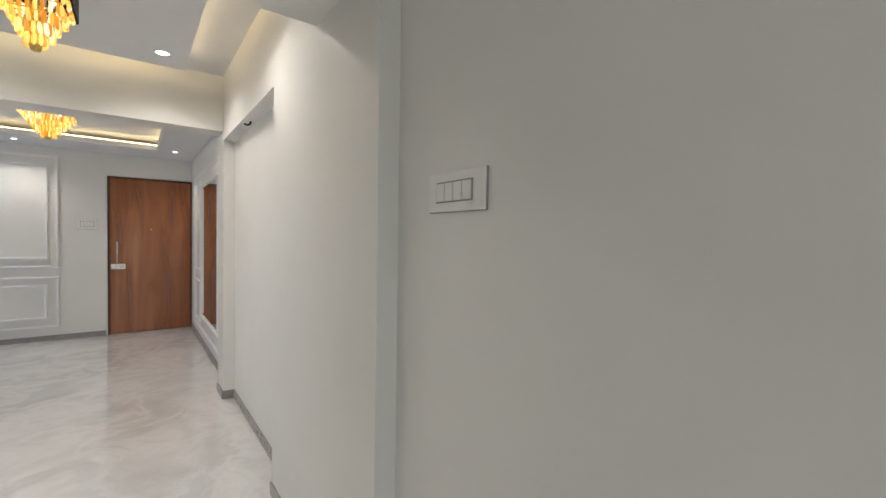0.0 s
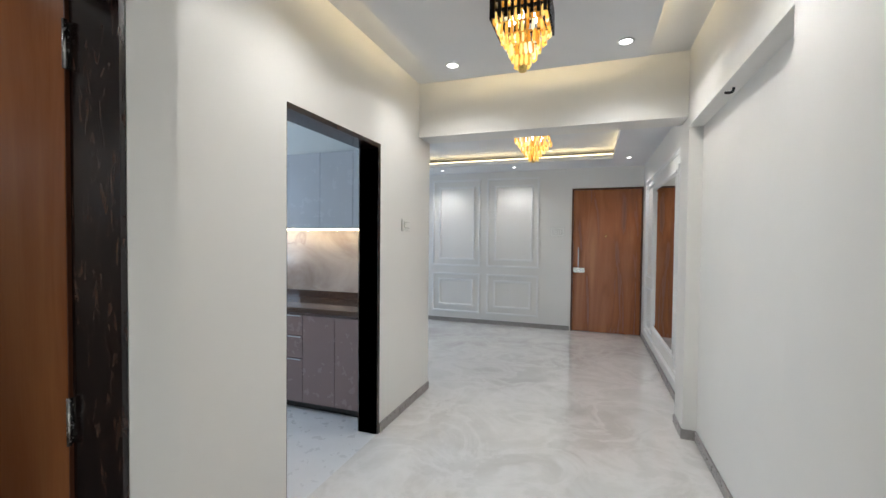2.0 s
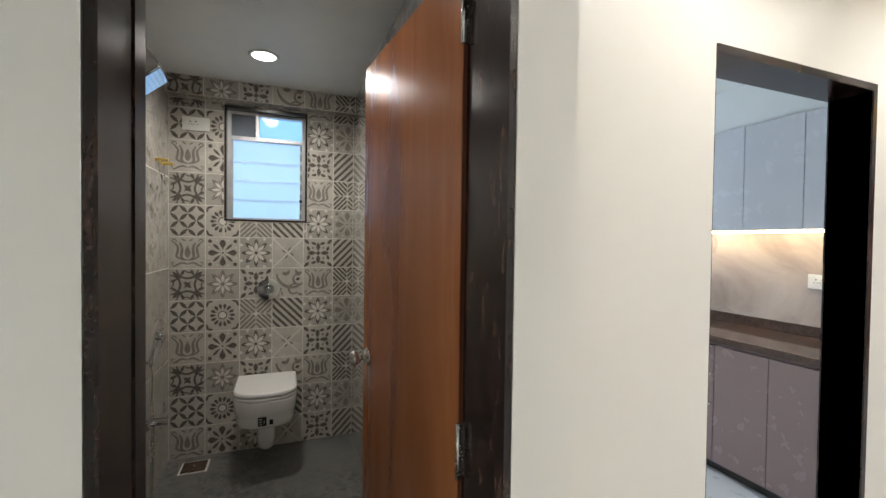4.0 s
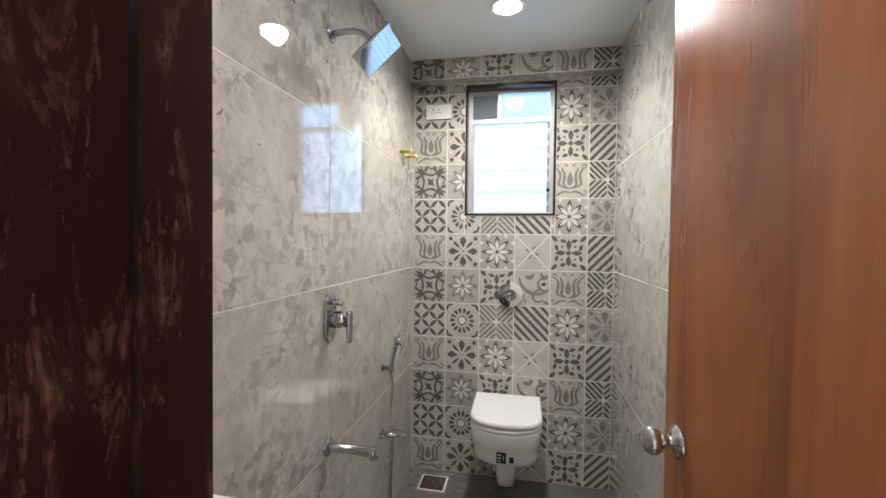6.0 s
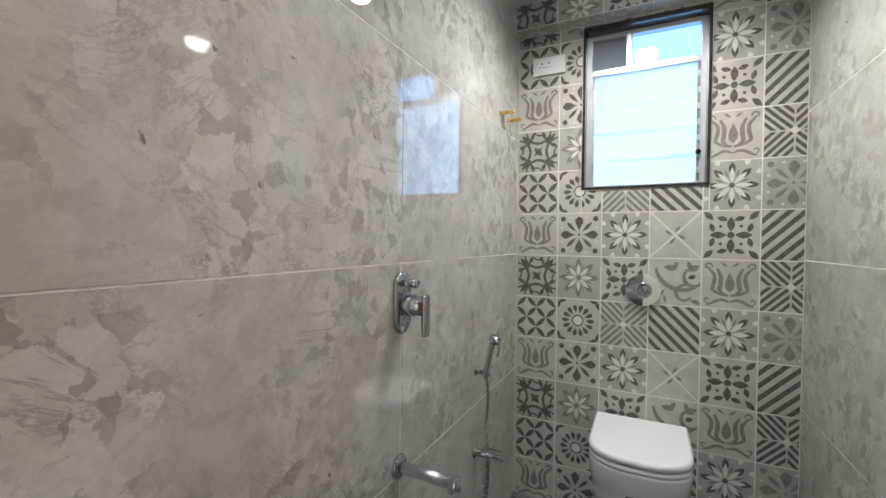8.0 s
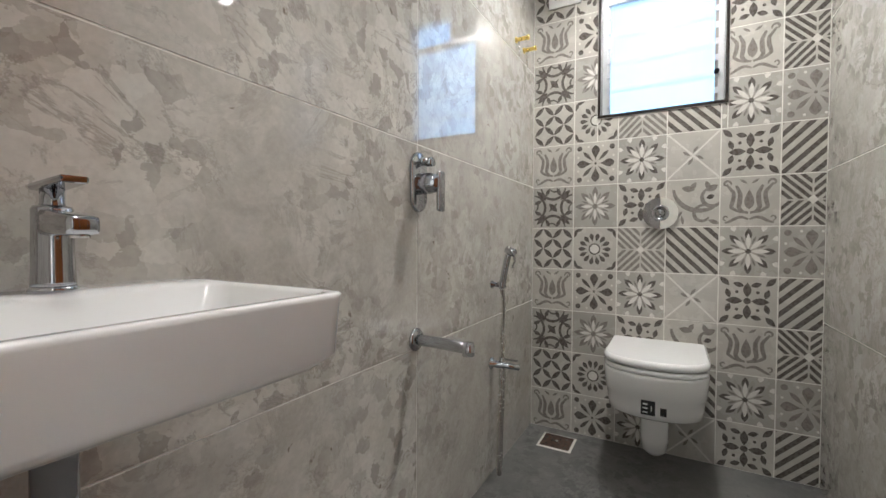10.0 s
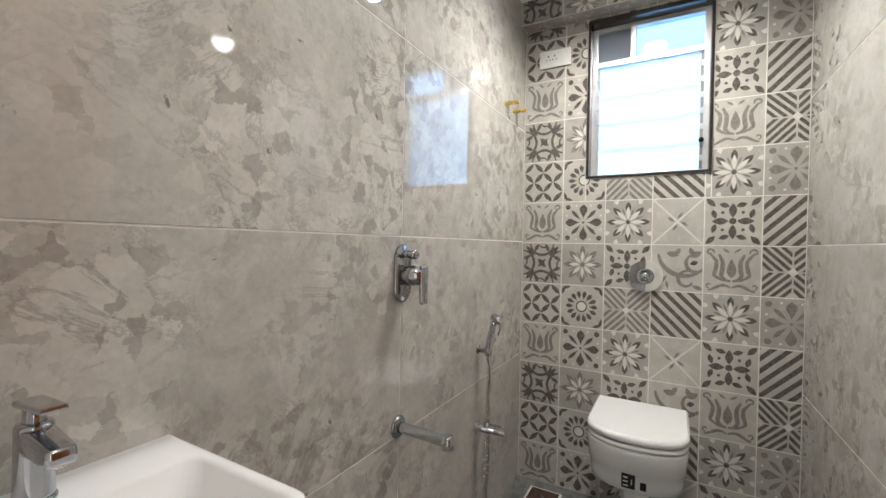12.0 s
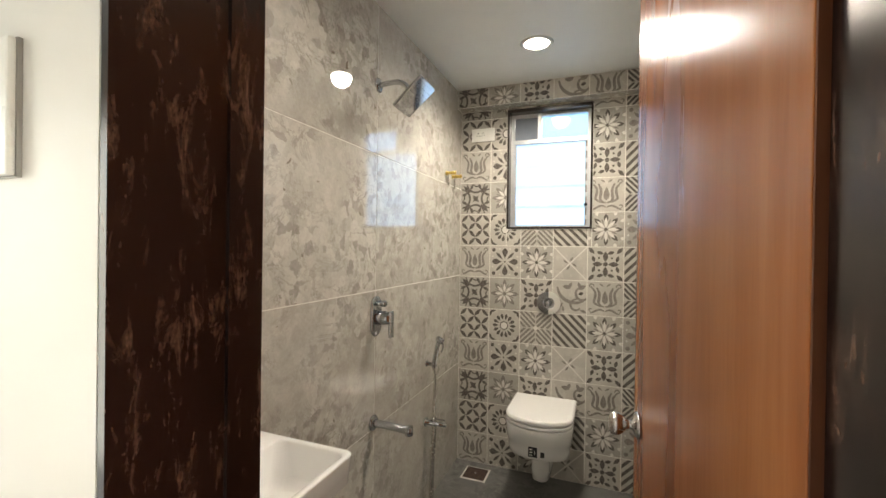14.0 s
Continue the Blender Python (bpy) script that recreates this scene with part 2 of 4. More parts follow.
bath_floor_stone = breccia("dark_honed_floor_tile", (0.10, 0.10, 0.095), (0.16, 0.16, 0.15), (0.20, 0.195, 0.185), (0.05, 0.05, 0.05), (0.04, 0.038, 0.035), 0.3)


def splash_material():
    m, nt, b = nodes_of("beige_marble_splashback")
    n1 = noise_node(nt, 1.8, 6, 0.6, 1.6)
    n2 = noise_node(nt, 0.9, 4, 0.5, 1.2)
    c = ramp(nt, n1.outputs[0], [(0.32, (0.30, 0.24, 0.21)), (0.55, (0.46, 0.39, 0.35)), (0.75, (0.56, 0.50, 0.46))])
    v = ramp(nt, n2.outputs[0], [(0.475, (0, 0, 0)), (0.50, (0.45, 0.45, 0.45)), (0.515, (0, 0, 0))])
    nt.links.new(mixed(nt, c.outputs[0], (0.20, 0.13, 0.10), v.outputs[0]), b.inputs["Base Color"])
    b.inputs["Roughness"].default_value = 0.15
    return m


splash_stone = splash_material()


def mirror_material():
    m, nt, b = nodes_of("mirror_glass")
    b.inputs["Base Color"].default_value = (0.86, 0.87, 0.87, 1)
    b.inputs["Metallic"].default_value, b.inputs["Roughness"].default_value = 1.0, 0.012
    return m


mirror_glass = mirror_material()


def louvre_material():
    m, nt, b = nodes_of("frosted_louvre_glass")
    b.inputs["Base Color"].default_value = (0.95, 0.97, 0.98, 1)
    b.inputs["Roughness"].default_value = 0.35
    b.inputs["Transmission Weight"].default_value = 0.9
    n = noise_node(nt, 220, 2)
    bump(nt, b, n.outputs[0], 0.3, 0.001)
    return m


louvre_glass = louvre_material()


def clear_glass_material():
    m, nt, b = nodes_of("clear_glass")
    b.inputs["Base Color"].default_value = (0.82, 0.92, 1.0, 1)
    b.inputs["Roughness"].default_value = 0.02
    b.inputs["Transmission Weight"].default_value = 1.0
    return m


clear_glass = clear_glass_material()
glass_edge = plain("aqua_glass_edge", (0.50, 0.70, 0.74), 0.25, vary=0.1)


def backdrop_material():
    m, nt, b = nodes_of("bright_sky_backdrop")
    n = noise_node(nt, 0.25, 3)
    r = ramp(nt, n.outputs[0], [(0.3, (0.27, 0.57, 1.0)), (0.7, (0.35, 0.63, 1.0))])
    b.inputs["Base Color"].default_value = (0, 0, 0, 1)
    nt.links.new(r.outputs[0], b.inputs["Emission Color"])
    b.inputs["Emission Strength"].default_value = 0.98
    return m


sky_backdrop = backdrop_material()

tile_base = plain("printed_tile_ground", (0.50, 0.475, 0.43), 0.26, vary=0.09, scale=9)
tile_grey = plain("printed_tile_grey_ground", (0.41, 0.388, 0.352), 0.26, vary=0.09, scale=9)
ink_dark = plain("tile_ink_dark", (0.105, 0.092, 0.080), 0.28, vary=0.18, scale=40)
ink_mid = plain("tile_ink_mid", (0.22, 0.20, 0.178), 0.28, vary=0.12, scale=40)
ink_light = plain("tile_ink_light", (0.68, 0.655, 0.61), 0.26, vary=0.06, scale=40)

# ---------------------------------------------------------------- mesh helpers


def finish(name, bm, mats, parent=None, label="", smooth=False):
    me = bpy.data.meshes.new(name)
    bm.to_mesh(me)
    bm.free()
    for mt in mats if isinstance(mats, (list, tuple)) else (mats,):
        me.materials.append(mt)
    if smooth:
        for p in me.polygons:
            p.use_smooth = True
    ob = new(name, me)
    if parent is not None:
        ob.parent = parent
    if label:
        ob["label"] = label
    return ob


def part(name, bm, material, parent, label="", smooth=False):
    return finish(name, bm, material, parent, label, smooth)


def add_box(bm, lo, hi, bevel=0.0, index=0):
    t = bmesh.new()
    bmesh.ops.create_cube(t, size=1)
    c = [(a + b) / 2 for a, b in zip(lo, hi)]
    for v in t.verts:
        v.co = Vector([c[i] + v.co[i] * (hi[i] - lo[i]) for i in range(3)])
    if bevel:
        bmesh.ops.bevel(t, geom=t.edges[:], offset=bevel, segments=2, profile=0.6, affect="EDGES")
    merge(bm, t, index)


def merge(bm, t, index=0, m=None):
    if m is not None:
        t.transform(m)
    t.normal_update()
    vs = [bm.verts.new(v.co) for v in t.verts]
    t.verts.index_update()
    for f in t.faces:
        nf = bm.faces.new([vs[v.index] for v in f.verts])
        nf.material_index, nf.smooth = index, f.smooth
    t.free()


def box(lo, hi, bevel=0.0):
    bm = bmesh.new()
    add_box(bm, lo, hi, bevel)
    return bm


def add_lathe(bm, profile, m, seg=24, index=0):
    """Turns (radius, height) pairs round the local z axis and places the body by m."""
    t = bmesh.new()
    rings = []
    for r, h in profile:
        rings.append([t.verts.new((max(r, 1e-5) * math.cos(2 * math.pi * i / seg), max(r, 1e-5) * math.sin(2 * math.pi * i / seg), h)) for i in range(seg)])
    for a, b in zip(rings, rings[1:]):
        for i in range(seg):
            fc = t.faces.new((a[i], a[(i + 1) % seg], b[(i + 1) % seg], b[i]))
            fc.smooth = True
    t.faces.new(rings[0][::-1])
    t.faces.new(rings[-1])
    merge(bm, t, index, m)


def lathe(profile, m, seg=24):
    bm = bmesh.new()
    add_lathe(bm, profile, m, seg)
    return bm


def tube(points, radius, seg=10, steps=8, closed_ends=True):
    """A round tube along a smooth line through the points."""
    pts = [Vector(p) for p in points]
    line = []
    for i in range(len(pts) - 1):
        p0, p1, p2, p3 = pts[max(i - 1, 0)], pts[i], pts[i + 1], pts[min(i + 2, len(pts) - 1)]
        for k in range(steps):
            u = k / steps
            line.append(0.5 * (2 * p1 + (p2 - p0) * u + (2 * p0 - 5 * p1 + 4 * p2 - p3) * u * u + (3 * p1 - p0 - 3 * p2 + p3) * u ** 3))
    line.append(pts[-1])
    bm = bmesh.new()
    rings, side = [], None
    for i, p in enumerate(line):
        d = (line[min(i + 1, len(line) - 1)] - line[max(i - 1, 0)]).normalized()
        if side is None:
            side = d.orthogonal().normalized()
        side = (side - d * side.dot(d)).normalized()
        up = d.cross(side)
        rings.append([bm.verts.new(p + radius * (math.cos(2 * math.pi * k / seg) * side + math.sin(2 * math.pi * k / seg) * up)) for k in range(seg)])
    for a, b in zip(rings, rings[1:]):
        for k in range(seg):
            fc = bm.faces.new((a[k], a[(k + 1) % seg], b[(k + 1) % seg], b[k]))
            fc.smooth = True
    bm.faces.new(rings[0][::-1])
    bm.faces.new(rings[-1])
    return bm


def structure(name, bm, material, label="", category=""):
    return tagged(finish(name, bm, material), label, category, kind="structure")


def thing(name, label, category, group="", at=(0, 0, 0)):
    e = new(name)
    e.location = at
    e.empty_display_size = 0.05
    return tagged(e, label, category, group)


def boxes(*pairs):
    bm = bmesh.new()
    for lo, hi in pairs:
        add_box(bm, lo, hi)
    return bm


# ---------------------------------------------------------------- plan
KX = -1.55          # corridor face of the kitchen wall
BX = -1.221          # corridor face of the bathroom's door wall
BIX = -1.41        # bathroom face of it
RX = 0.545          # corridor's right wall
NX = 0.64           # niche and living room's right wall
FY = 7.46           # far wall with the main door
X0, BY0, BY1 = -3.6, 0.242, 1.392
DY0, DY1 = 0.692, 1.315           # bathroom door opening
KY0, KY1 = 2.316, 3.27          # kitchen door opening
BCEIL = 2.43
WY0, WY1, WZ0, WZ1 = 0.555, 1.072, 1.535, 2.295

structure("floor", boxes(((BX - 0.02, -1.7, -0.12), (1.0, 4.28, 0)), ((KX, 1.45, -0.12), (BX - 0.02, 4.28, 0)), ((-4.6, 4.28, -0.12), (1.0, FY + 0.2, 0))), floor_stone, "polished light grey marble floor with pale veins", "floor")
structure("bathroom_floor", box((X0 - 0.05, BY0 - 0.03, -0.12), (BX - 0.02, BY1 + 0.05, -0.004)), bath_floor_stone, "dark grey honed stone bathroom floor", "floor")
structure("kitchen_floor", box((-4.1, 1.62, -0.12), (KX, 4.1, -0.003)), kitchen_tile, "pale smooth kitchen floor tiles", "floor")

# walls of the corridor
structure("wall_kitchen", boxes(((KX - 0.15, 1.476, 0), (KX, KY0, 2.9)), ((KX - 0.15, KY0, 2.115), (KX, KY1, 2.9)), ((KX - 0.15, KY1, 0), (KX, 4.28, 2.9))), wall_paint, "white painted corridor wall with the kitchen doorway", "wall")
structure("wall_bathroom_door", boxes(((BIX, -1.7, 0), (BX, DY0 - 0.02, 2.9)), ((BIX, DY0 - 0.02, 2.12), (BX, DY1 + 0.02, 2.9)), ((BIX, DY1 + 0.02, 0), (BX, 1.475, 2.9)), ((KX - 0.15, 1.405, 0), (BIX, 1.475, 2.9))), wall_paint, "cream-white painted wall round the bathroom doorway", "wall")
structure("wall_right", boxes(((RX, 1.135, 0), (1.0, 2.36, 2.9)), ((RX, 2.36, 2.25), (1.0, 4.0, 2.9)), ((NX, 2.36, 0), (1.0, 4.0, 2.25)), ((0.55, 4.0, 0), (1.0, 4.29, 2.9)), ((NX, 4.29, 0), (1.0, FY + 0.2, 2.9))), wall_paint, "white painted wall with a shallow niche and pillar", "wall")
structure("wall_recess", box((0.62, -1.7, 0), (1.0, 1.135, 2.9)), wall_paint, "grey-white painted recessed wall", "wall")
structure("wall_south", boxes(((BX, -1.85, 0), (-0.65, -1.7, 2.9)), ((0.25, -1.85, 0), (1.0, -1.7, 2.9)), ((-0.65, -1.85, 2.1), (0.25, -1.7, 2.9))), wall_paint, "plain white wall with an added, unseen doorway opening", "wall")
structure("wall_far", boxes(((-4.6, FY, 0), (-0.385, FY + 0.2, 2.9)), ((-0.385, FY, 2.245), (0.635, FY + 0.2, 2.9)), ((0.635, FY, 0), (NX, FY + 0.2, 2.9)), ((-0.385, FY + 0.15, 0), (0.635, FY + 0.2, 2.245))), wall_paint, "white panelled living room wall with the entrance door", "wall")
structure("wall_living_west", boxes(((-4.6, 4.28, 0), (-4.45, 4.8, 2.9)), ((-4.6, 7.0, 0), (-4.45, FY, 2.9)), ((-4.6, 4.8, 2.4), (-4.45, 7.0, 2.9)), ((-4.6, 4.8, 0), (-4.45, 7.0, 0.5))), wall_paint, "white living room wall with an assumed, unseen wide window opening", "wall")
structure("wall_living_south", box((-4.6, 4.1, 0), (KX - 0.15, 4.28, 2.9)), wall_paint, "plain white living room wall", "wall")
structure("beam", box((KX, 4.02, 2.33), (0.55, 4.28, 2.9)), wall_paint, "white painted ceiling beam across the corridor", "beam")
structure("beam_near", box((KX, 1.135, 2.31), (RX, 1.70, 2.9)), wall_paint, "white painted ceiling beam over the near passage", "beam")

# ceilings
structure("ceiling_corridor", boxes(((KX - 0.15, 1.70, 2.80), (RX, 4.02, 2.9)), ((BX, -1.7, 2.6), (0.62, 1.135, 2.9)), ((KX, 4.021, 2.901), (RX, 4.28, 2.95))), ceiling_paint, "white corridor ceiling slab", "ceiling")
PX0, PX1, PY0, PY1 = -1.28, 0.25, 1.95, 3.78
structure("ceiling_panel", box((PX0, PY0, 2.70), (PX1, PY1, 2.735), 0.003), ceiling_paint, "floating white false-ceiling panel with cove light behind", "ceiling")
structure("ceiling_panel_core", box((PX0 + 0.1, PY0 + 0.1, 2.735), (PX1 - 0.1, PY1 - 0.1, 2.80)), ceiling_paint, "core that hangs the false-ceiling panel", "ceiling")
TX0, TX1, TY0, TY1 = -3.2, 0.17, 4.95, 6.78
structure("ceiling_living", boxes(((-4.45, 4.28, 2.56), (NX, TY0, 2.62)), ((-4.45, TY1, 2.56), (NX, FY, 2.62)), ((-4.45, TY0, 2.56), (TX0, TY1, 2.62)), ((TX1, TY0, 2.56), (NX, TY1, 2.62)), ((-4.45, 4.28, 2.715), (NX, FY, 2.9))), ceiling_paint, "white false ceiling with a rectangular lit tray", "ceiling")
structure("ceiling_bathroom", box((X0, BY0 - 0.02, BCEIL), (BIX, BY1 + 0.02, 2.6)), bath_ceiling_paint, "plain white bathroom ceiling", "ceiling")
structure("ceiling_kitchen", box((-4.1, 1.5, 2.45), (KX - 0.15, 4.1, 2.6)), bath_ceiling_paint, "plain white kitchen ceiling", "ceiling")


def led_strip(lo, hi):
    ob = thing("led_strip", "warm white LED strip hidden in the ceiling cove", "led strip", "cove strips", lo)
    part("strip", box((0, 0, 0), [b - a for a, b in zip(lo, hi)]), led_warm, ob)


for lo, hi in (((PX0 + 0.085, PY0 + 0.1, 2.74), (PX0 + 0.097, PY1 - 0.1, 2.775)), ((PX1 - 0.097, PY0 + 0.1, 2.74), (PX1 - 0.085, PY1 - 0.1, 2.775)), ((PX0 + 0.1, PY1 - 0.097, 2.74), (PX1 - 0.1, PY1 - 0.085, 2.775))):
    led_strip(lo, hi)
for lo, hi in (((TX0 - 0.06, TY1 + 0.05, 2.622), (TX1 + 0.06, TY1 + 0.065, 2.64)), ((TX1 + 0.05, TY0, 2.622), (TX1 + 0.065, TY1, 2.64)), ((TX0 - 0.06, TY0 - 0.065, 2.622), (TX1 + 0.06, TY0 - 0.05, 2.64))):
    led_strip(lo, hi)

# walls of the bathroom behind its tiles, and of the kitchen
structure("wall_bathroom_south", box((X0 - 0.2, BY0 - 0.17, -0.02), (BIX, BY0 - 0.0012, 2.6)), grout, "bathroom side wall behind the stone tiles", "wall")
structure("wall_bathroom_north", box((X0 - 0.2, BY1 + 0.0012, -0.02), (KX - 0.15, 1.5, 2.6)), grout, "bathroom side wall behind the stone tiles", "wall")
WB = X0 - 0.0012
structure("wall_bathroom_window", boxes(((WB - 0.18, BY0 - 0.02, -0.02), (WB, WY0, 2.6)), ((WB - 0.18, WY1, -0.02), (WB, BY1 + 0.013, 2.6)), ((WB - 0.18, WY0, -0.02), (WB, WY1, WZ0)), ((WB - 0.18, WY0, WZ1), (WB, WY1, 2.6))), grout, "bathroom window wall behind the patterned tiles", "wall")
structure("ledge_bathroom", box((WB, BY0 - 0.0011, 2.312), (X0 + 0.08, BY1 + 0.0011, BCEIL)), grout, "tiled ledge above the bathroom window", "ledge")
structure("wall_bathroom_inner", boxes(((BIX - 0.006, BY0 - 0.02, 0), (BIX, DY0 - 0.02, BCEIL)), ((BIX - 0.006, DY0 - 0.02, 2.12), (BIX, BY1, BCEIL))), wall_stone, "polished grey stone tiles beside the bathroom door", "wall")
structure("wall_kitchen_north", box((-4.1, 4.0, 0), (KX - 0.15, 4.1, 2.6)), wall_paint, "white kitchen wall behind the counter", "wall")
structure("wall_kitchen_south", box((-4.1, 1.5, 0), (KX - 0.15, 1.62, 2.6)), wall_paint, "plain white kitchen wall", "wall")
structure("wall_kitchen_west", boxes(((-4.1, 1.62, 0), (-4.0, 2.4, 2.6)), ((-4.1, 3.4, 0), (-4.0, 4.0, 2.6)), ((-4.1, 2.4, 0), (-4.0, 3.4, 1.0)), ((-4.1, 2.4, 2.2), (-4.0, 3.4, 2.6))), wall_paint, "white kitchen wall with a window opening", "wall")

# skirting
SK = 0.07
bm = bmesh.new()
for lo, hi in (((KX, KY1 + 0.03, 0), (KX + 0.012, 4.28, SK)), ((KX, 1.477, 0), (KX + 0.012, KY0 - 0.03, SK)), ((BX, 1.345, 0), (BX + 0.012, 1.487, SK)), ((BX, -1.7, 0), (BX + 0.012, DY0 - 0.02, SK)),
               ((RX - 0.012, 1.123, 0), (RX, 2.36, SK)), ((NX - 0.012, 2.372, 0), (NX, 3.988, SK)), ((0.538, 3.988, 0), (NX, 4.0, SK)), ((0.538, 4.0, 0), (0.55, 4.29, SK)),
               ((NX - 0.012, 4.29, 0), (NX, FY - 0.012, SK)), ((-4.45, FY - 0.012, 0), (-0.40, FY, SK)), ((0.608, -1.7, 0), (0.62, 1.123, SK))):
    add_box(bm, lo, hi, 0.002)
structure("baseboard", bm, skirting_stone, "narrow grey-brown stone skirting along the white walls", "skirting")

# ---------------------------------------------------------------- doorways
tr = finish("trim_kitchen_doorway", boxes(((KX - 0.156, KY1 - 0.0, 0), (KX + 0.006, KY1 + 0.028, 2.115)), ((KX - 0.149, KY0, 0), (KX - 0.002, KY0 + 0.006, 2.085)), ((KX - 0.156, KY0, 2.085), (KX + 0.006, KY1, 2.115))), granite)
tagged(tr, "dark brown-black granite lining of the kitchen doorway", "door frame", kind="structure")
tr = finish("trim_bathroom_doorway", boxes(((BIX, DY0 - 0.018, 0), (BX - 0.0005, DY0, 2.12)), ((BX - 0.0005, DY0 - 0.005, 0), (BX + 0.004, DY0, 2.105)), ((BIX, DY1, 0), (BX - 0.0005, DY1 + 0.018, 2.12)), ((BX - 0.0005, DY1, 0), (BX + 0.004, DY1 + 0.005, 2.105)),
            ((BIX, DY0, 2.10), (BX + 0.004, DY1, 2.12)), ((BIX, DY0, 0), (BIX + 0.055, DY0 + 0.003, 2.1)), ((BIX, DY0 + 0.003, 2.086), (BIX + 0.055, DY1, 2.1)), ((BIX, DY0 + 0.003, -0.003), (BX, DY1, 0.012))), granite)
tagged(tr, "dark brown-black granite lining of the bathroom doorway", "door frame", kind="structure")


def door_knob(parent, x, y, z, sign):
    side = pose(x, y, z, -90 * sign, 0, 0)
    kn = part("knob", lathe([(0.032, 0), (0.034, 0.004), (0.026, 0.010), (0.012, 0.014), (0.011, 0.030), (0.020, 0.036), (0.028, 0.048), (0.029, 0.058), (0.024, 0.067), (0.012, 0.070), (0.0, 0.070)], side), steel, parent, "brushed steel round knob", True)
    return kn


def bathroom_door():
    hinge, length, turn = (-1.415, 1.305), 0.75, math.degrees(math.atan2(0.087, 0.745))
    d = thing("door_bathroom", "open teak-brown laminate bathroom door on steel hinges", "door", at=(hinge[0], hinge[1], 0.012))
    d.rotation_euler = (0, 0, radians(180 + turn))
    # local: x runs from the hinge to the free edge, y towards the room wall is negative
    leaf = part("leaf", box((0, -0.034, 0), (length, 0, 2.07), 0.002), door_wood, d)
    part("edging", box((-0.003, -0.033, 0.001), (0, -0.001, 2.069)), door_edge, d, "dark wood edge strip")
    part("edging", box((length, -0.033, 0.001), (length + 0.003, -0.001, 2.069)), door_edge, d, "dark wood edge strip")
    door_knob(d, length - 0.06, 0.0, 0.965, 1)
    door_knob(d, length - 0.06, -0.034, 0.965, -1)
    for hz in (0.30, 0.86, 1.86):
        h = part("hinge", box((-0.0055, -0.032, hz), (-0.0032, 0.004, hz + 0.125)), steel, d, "steel butt hinge")
        part("pin", lathe([(0.006, 0), (0.006, 0.128)], pose(-0.010, 0.004, hz - 0.002), 12), steel, h, "", True)
        for k in range(4):
            part("screw", lathe([(0.0045, 0), (0.0035, 0.0012), (0, 0.0014)], pose(-0.0055, -0.022 + 0.010 * (k % 2), hz + 0.02 + 0.028 * k, 0, -90, 0), 10), chrome, h)
    return d


bathroom_door()


def main_door():
    d = thing("door_main", "closed teak-brown laminate entrance door with long steel handle", "door", at=(-0.38, FY - 0.004, 0))
    part("leaf", box((0.022, 0.01, 0.006), (0.995, 0.05, 2.215), 0.003), door_wood, d)
    part("frame", boxes(((-0.003, -0.004, 0), (0.020, 0.12, 2.24)), ((0.997, -0.004, 0), (1.013, 0.12, 2.24)), ((0.020, -0.004, 2.218), (0.997, 0.12, 2.24))), door_edge, d, "thin dark brown door frame")
    hd = part("handle", tube([(0.105, -0.035, 1.02), (0.105, -0.045, 1.05), (0.105, -0.048, 1.17), (0.105, -0.045, 1.29), (0.105, -0.035, 1.32)], 0.010), steel, d, "long steel pull handle", True)
    for hz in (1.04, 1.30):
        part("post", lathe([(0.008, 0), (0.008, 0.05)], pose(0.105, 0.011, hz, 90, 0, 0), 12), steel, hd)
    lk = part("lock", box((0.03, -0.02, 0.925), (0.20, 0.011, 1.005), 0.006), steel, d, "steel rim lock case")
    part("cylinder", lathe([(0.014, 0), (0.013, 0.008), (0, 0.008)], pose(0.15, -0.019, 0.965, 90, 0, 0), 16), chrome, lk)
    part("peephole", lathe([(0.012, 0), (0.010, 0.005), (0, 0.005)], pose(0.5, 0.011, 1.5, 90, 0, 0), 16), brass, d)
    return d


main_door()


# ---------------------------------------------------------------- wall mouldings and mirror
def rect_frame(bm, u0, u1, v0, v1, w, d, axis, at, sign):
    """Four mitred-looking moulding bars with a raised bead, on the wall plane at."""
    def bar(a0, a1, b0, b1):
        for k, (ins, dep) in enumerate(((0.0, d * 0.55), (w * 0.28, d))):
            lo, hi = (a0 + ins * (a1 - a0 > 2 * ins), b0 + ins * (b1 - b0 > 2 * ins)), (a1 - ins * (a1 - a0 > 2 * ins), b1 - ins * (b1 - b0 > 2 * ins))
            n0, n1 = sorted((at, at + sign * dep))
            if axis == "y":
                add_box(bm, (lo[0], n0, lo[1]), (hi[0], n1, hi[1]), 0.0015)
            else:
                add_box(bm, (n0, lo[0], lo[1]), (n1, hi[0], hi[1]), 0.0015)
    bar(u0, u1, v0, v0 + w), bar(u0, u1, v1 - w, v1), bar(u0, u0 + w, v0 + w, v1 - w), bar(u1 - w, u1, v0 + w, v1 - w)


for k in range(4):
    s = -0.98 * k
    pan = thing("wall_panel", "white painted wall panelling of nested moulding frames", "wall panel", "living room wall panels", (-1.32 + s, FY, 0.18))
    for (a, b, v0, v1) in ((-1.753, -0.884, 0.965, 2.45), (-1.625, -0.985, 1.075, 2.33), (-1.753, -0.884, 0.17, 0.85), (-1.632, -1.004, 0.285, 0.748)):
        bm = bmesh.new()
        rect_frame(bm, a + 1.32, b + 1.32, v0 - 0.18, v1 - 0.18, 0.034, 0.036, "y", 0, -1)
        part("moulding", bm, molding_paint, pan)

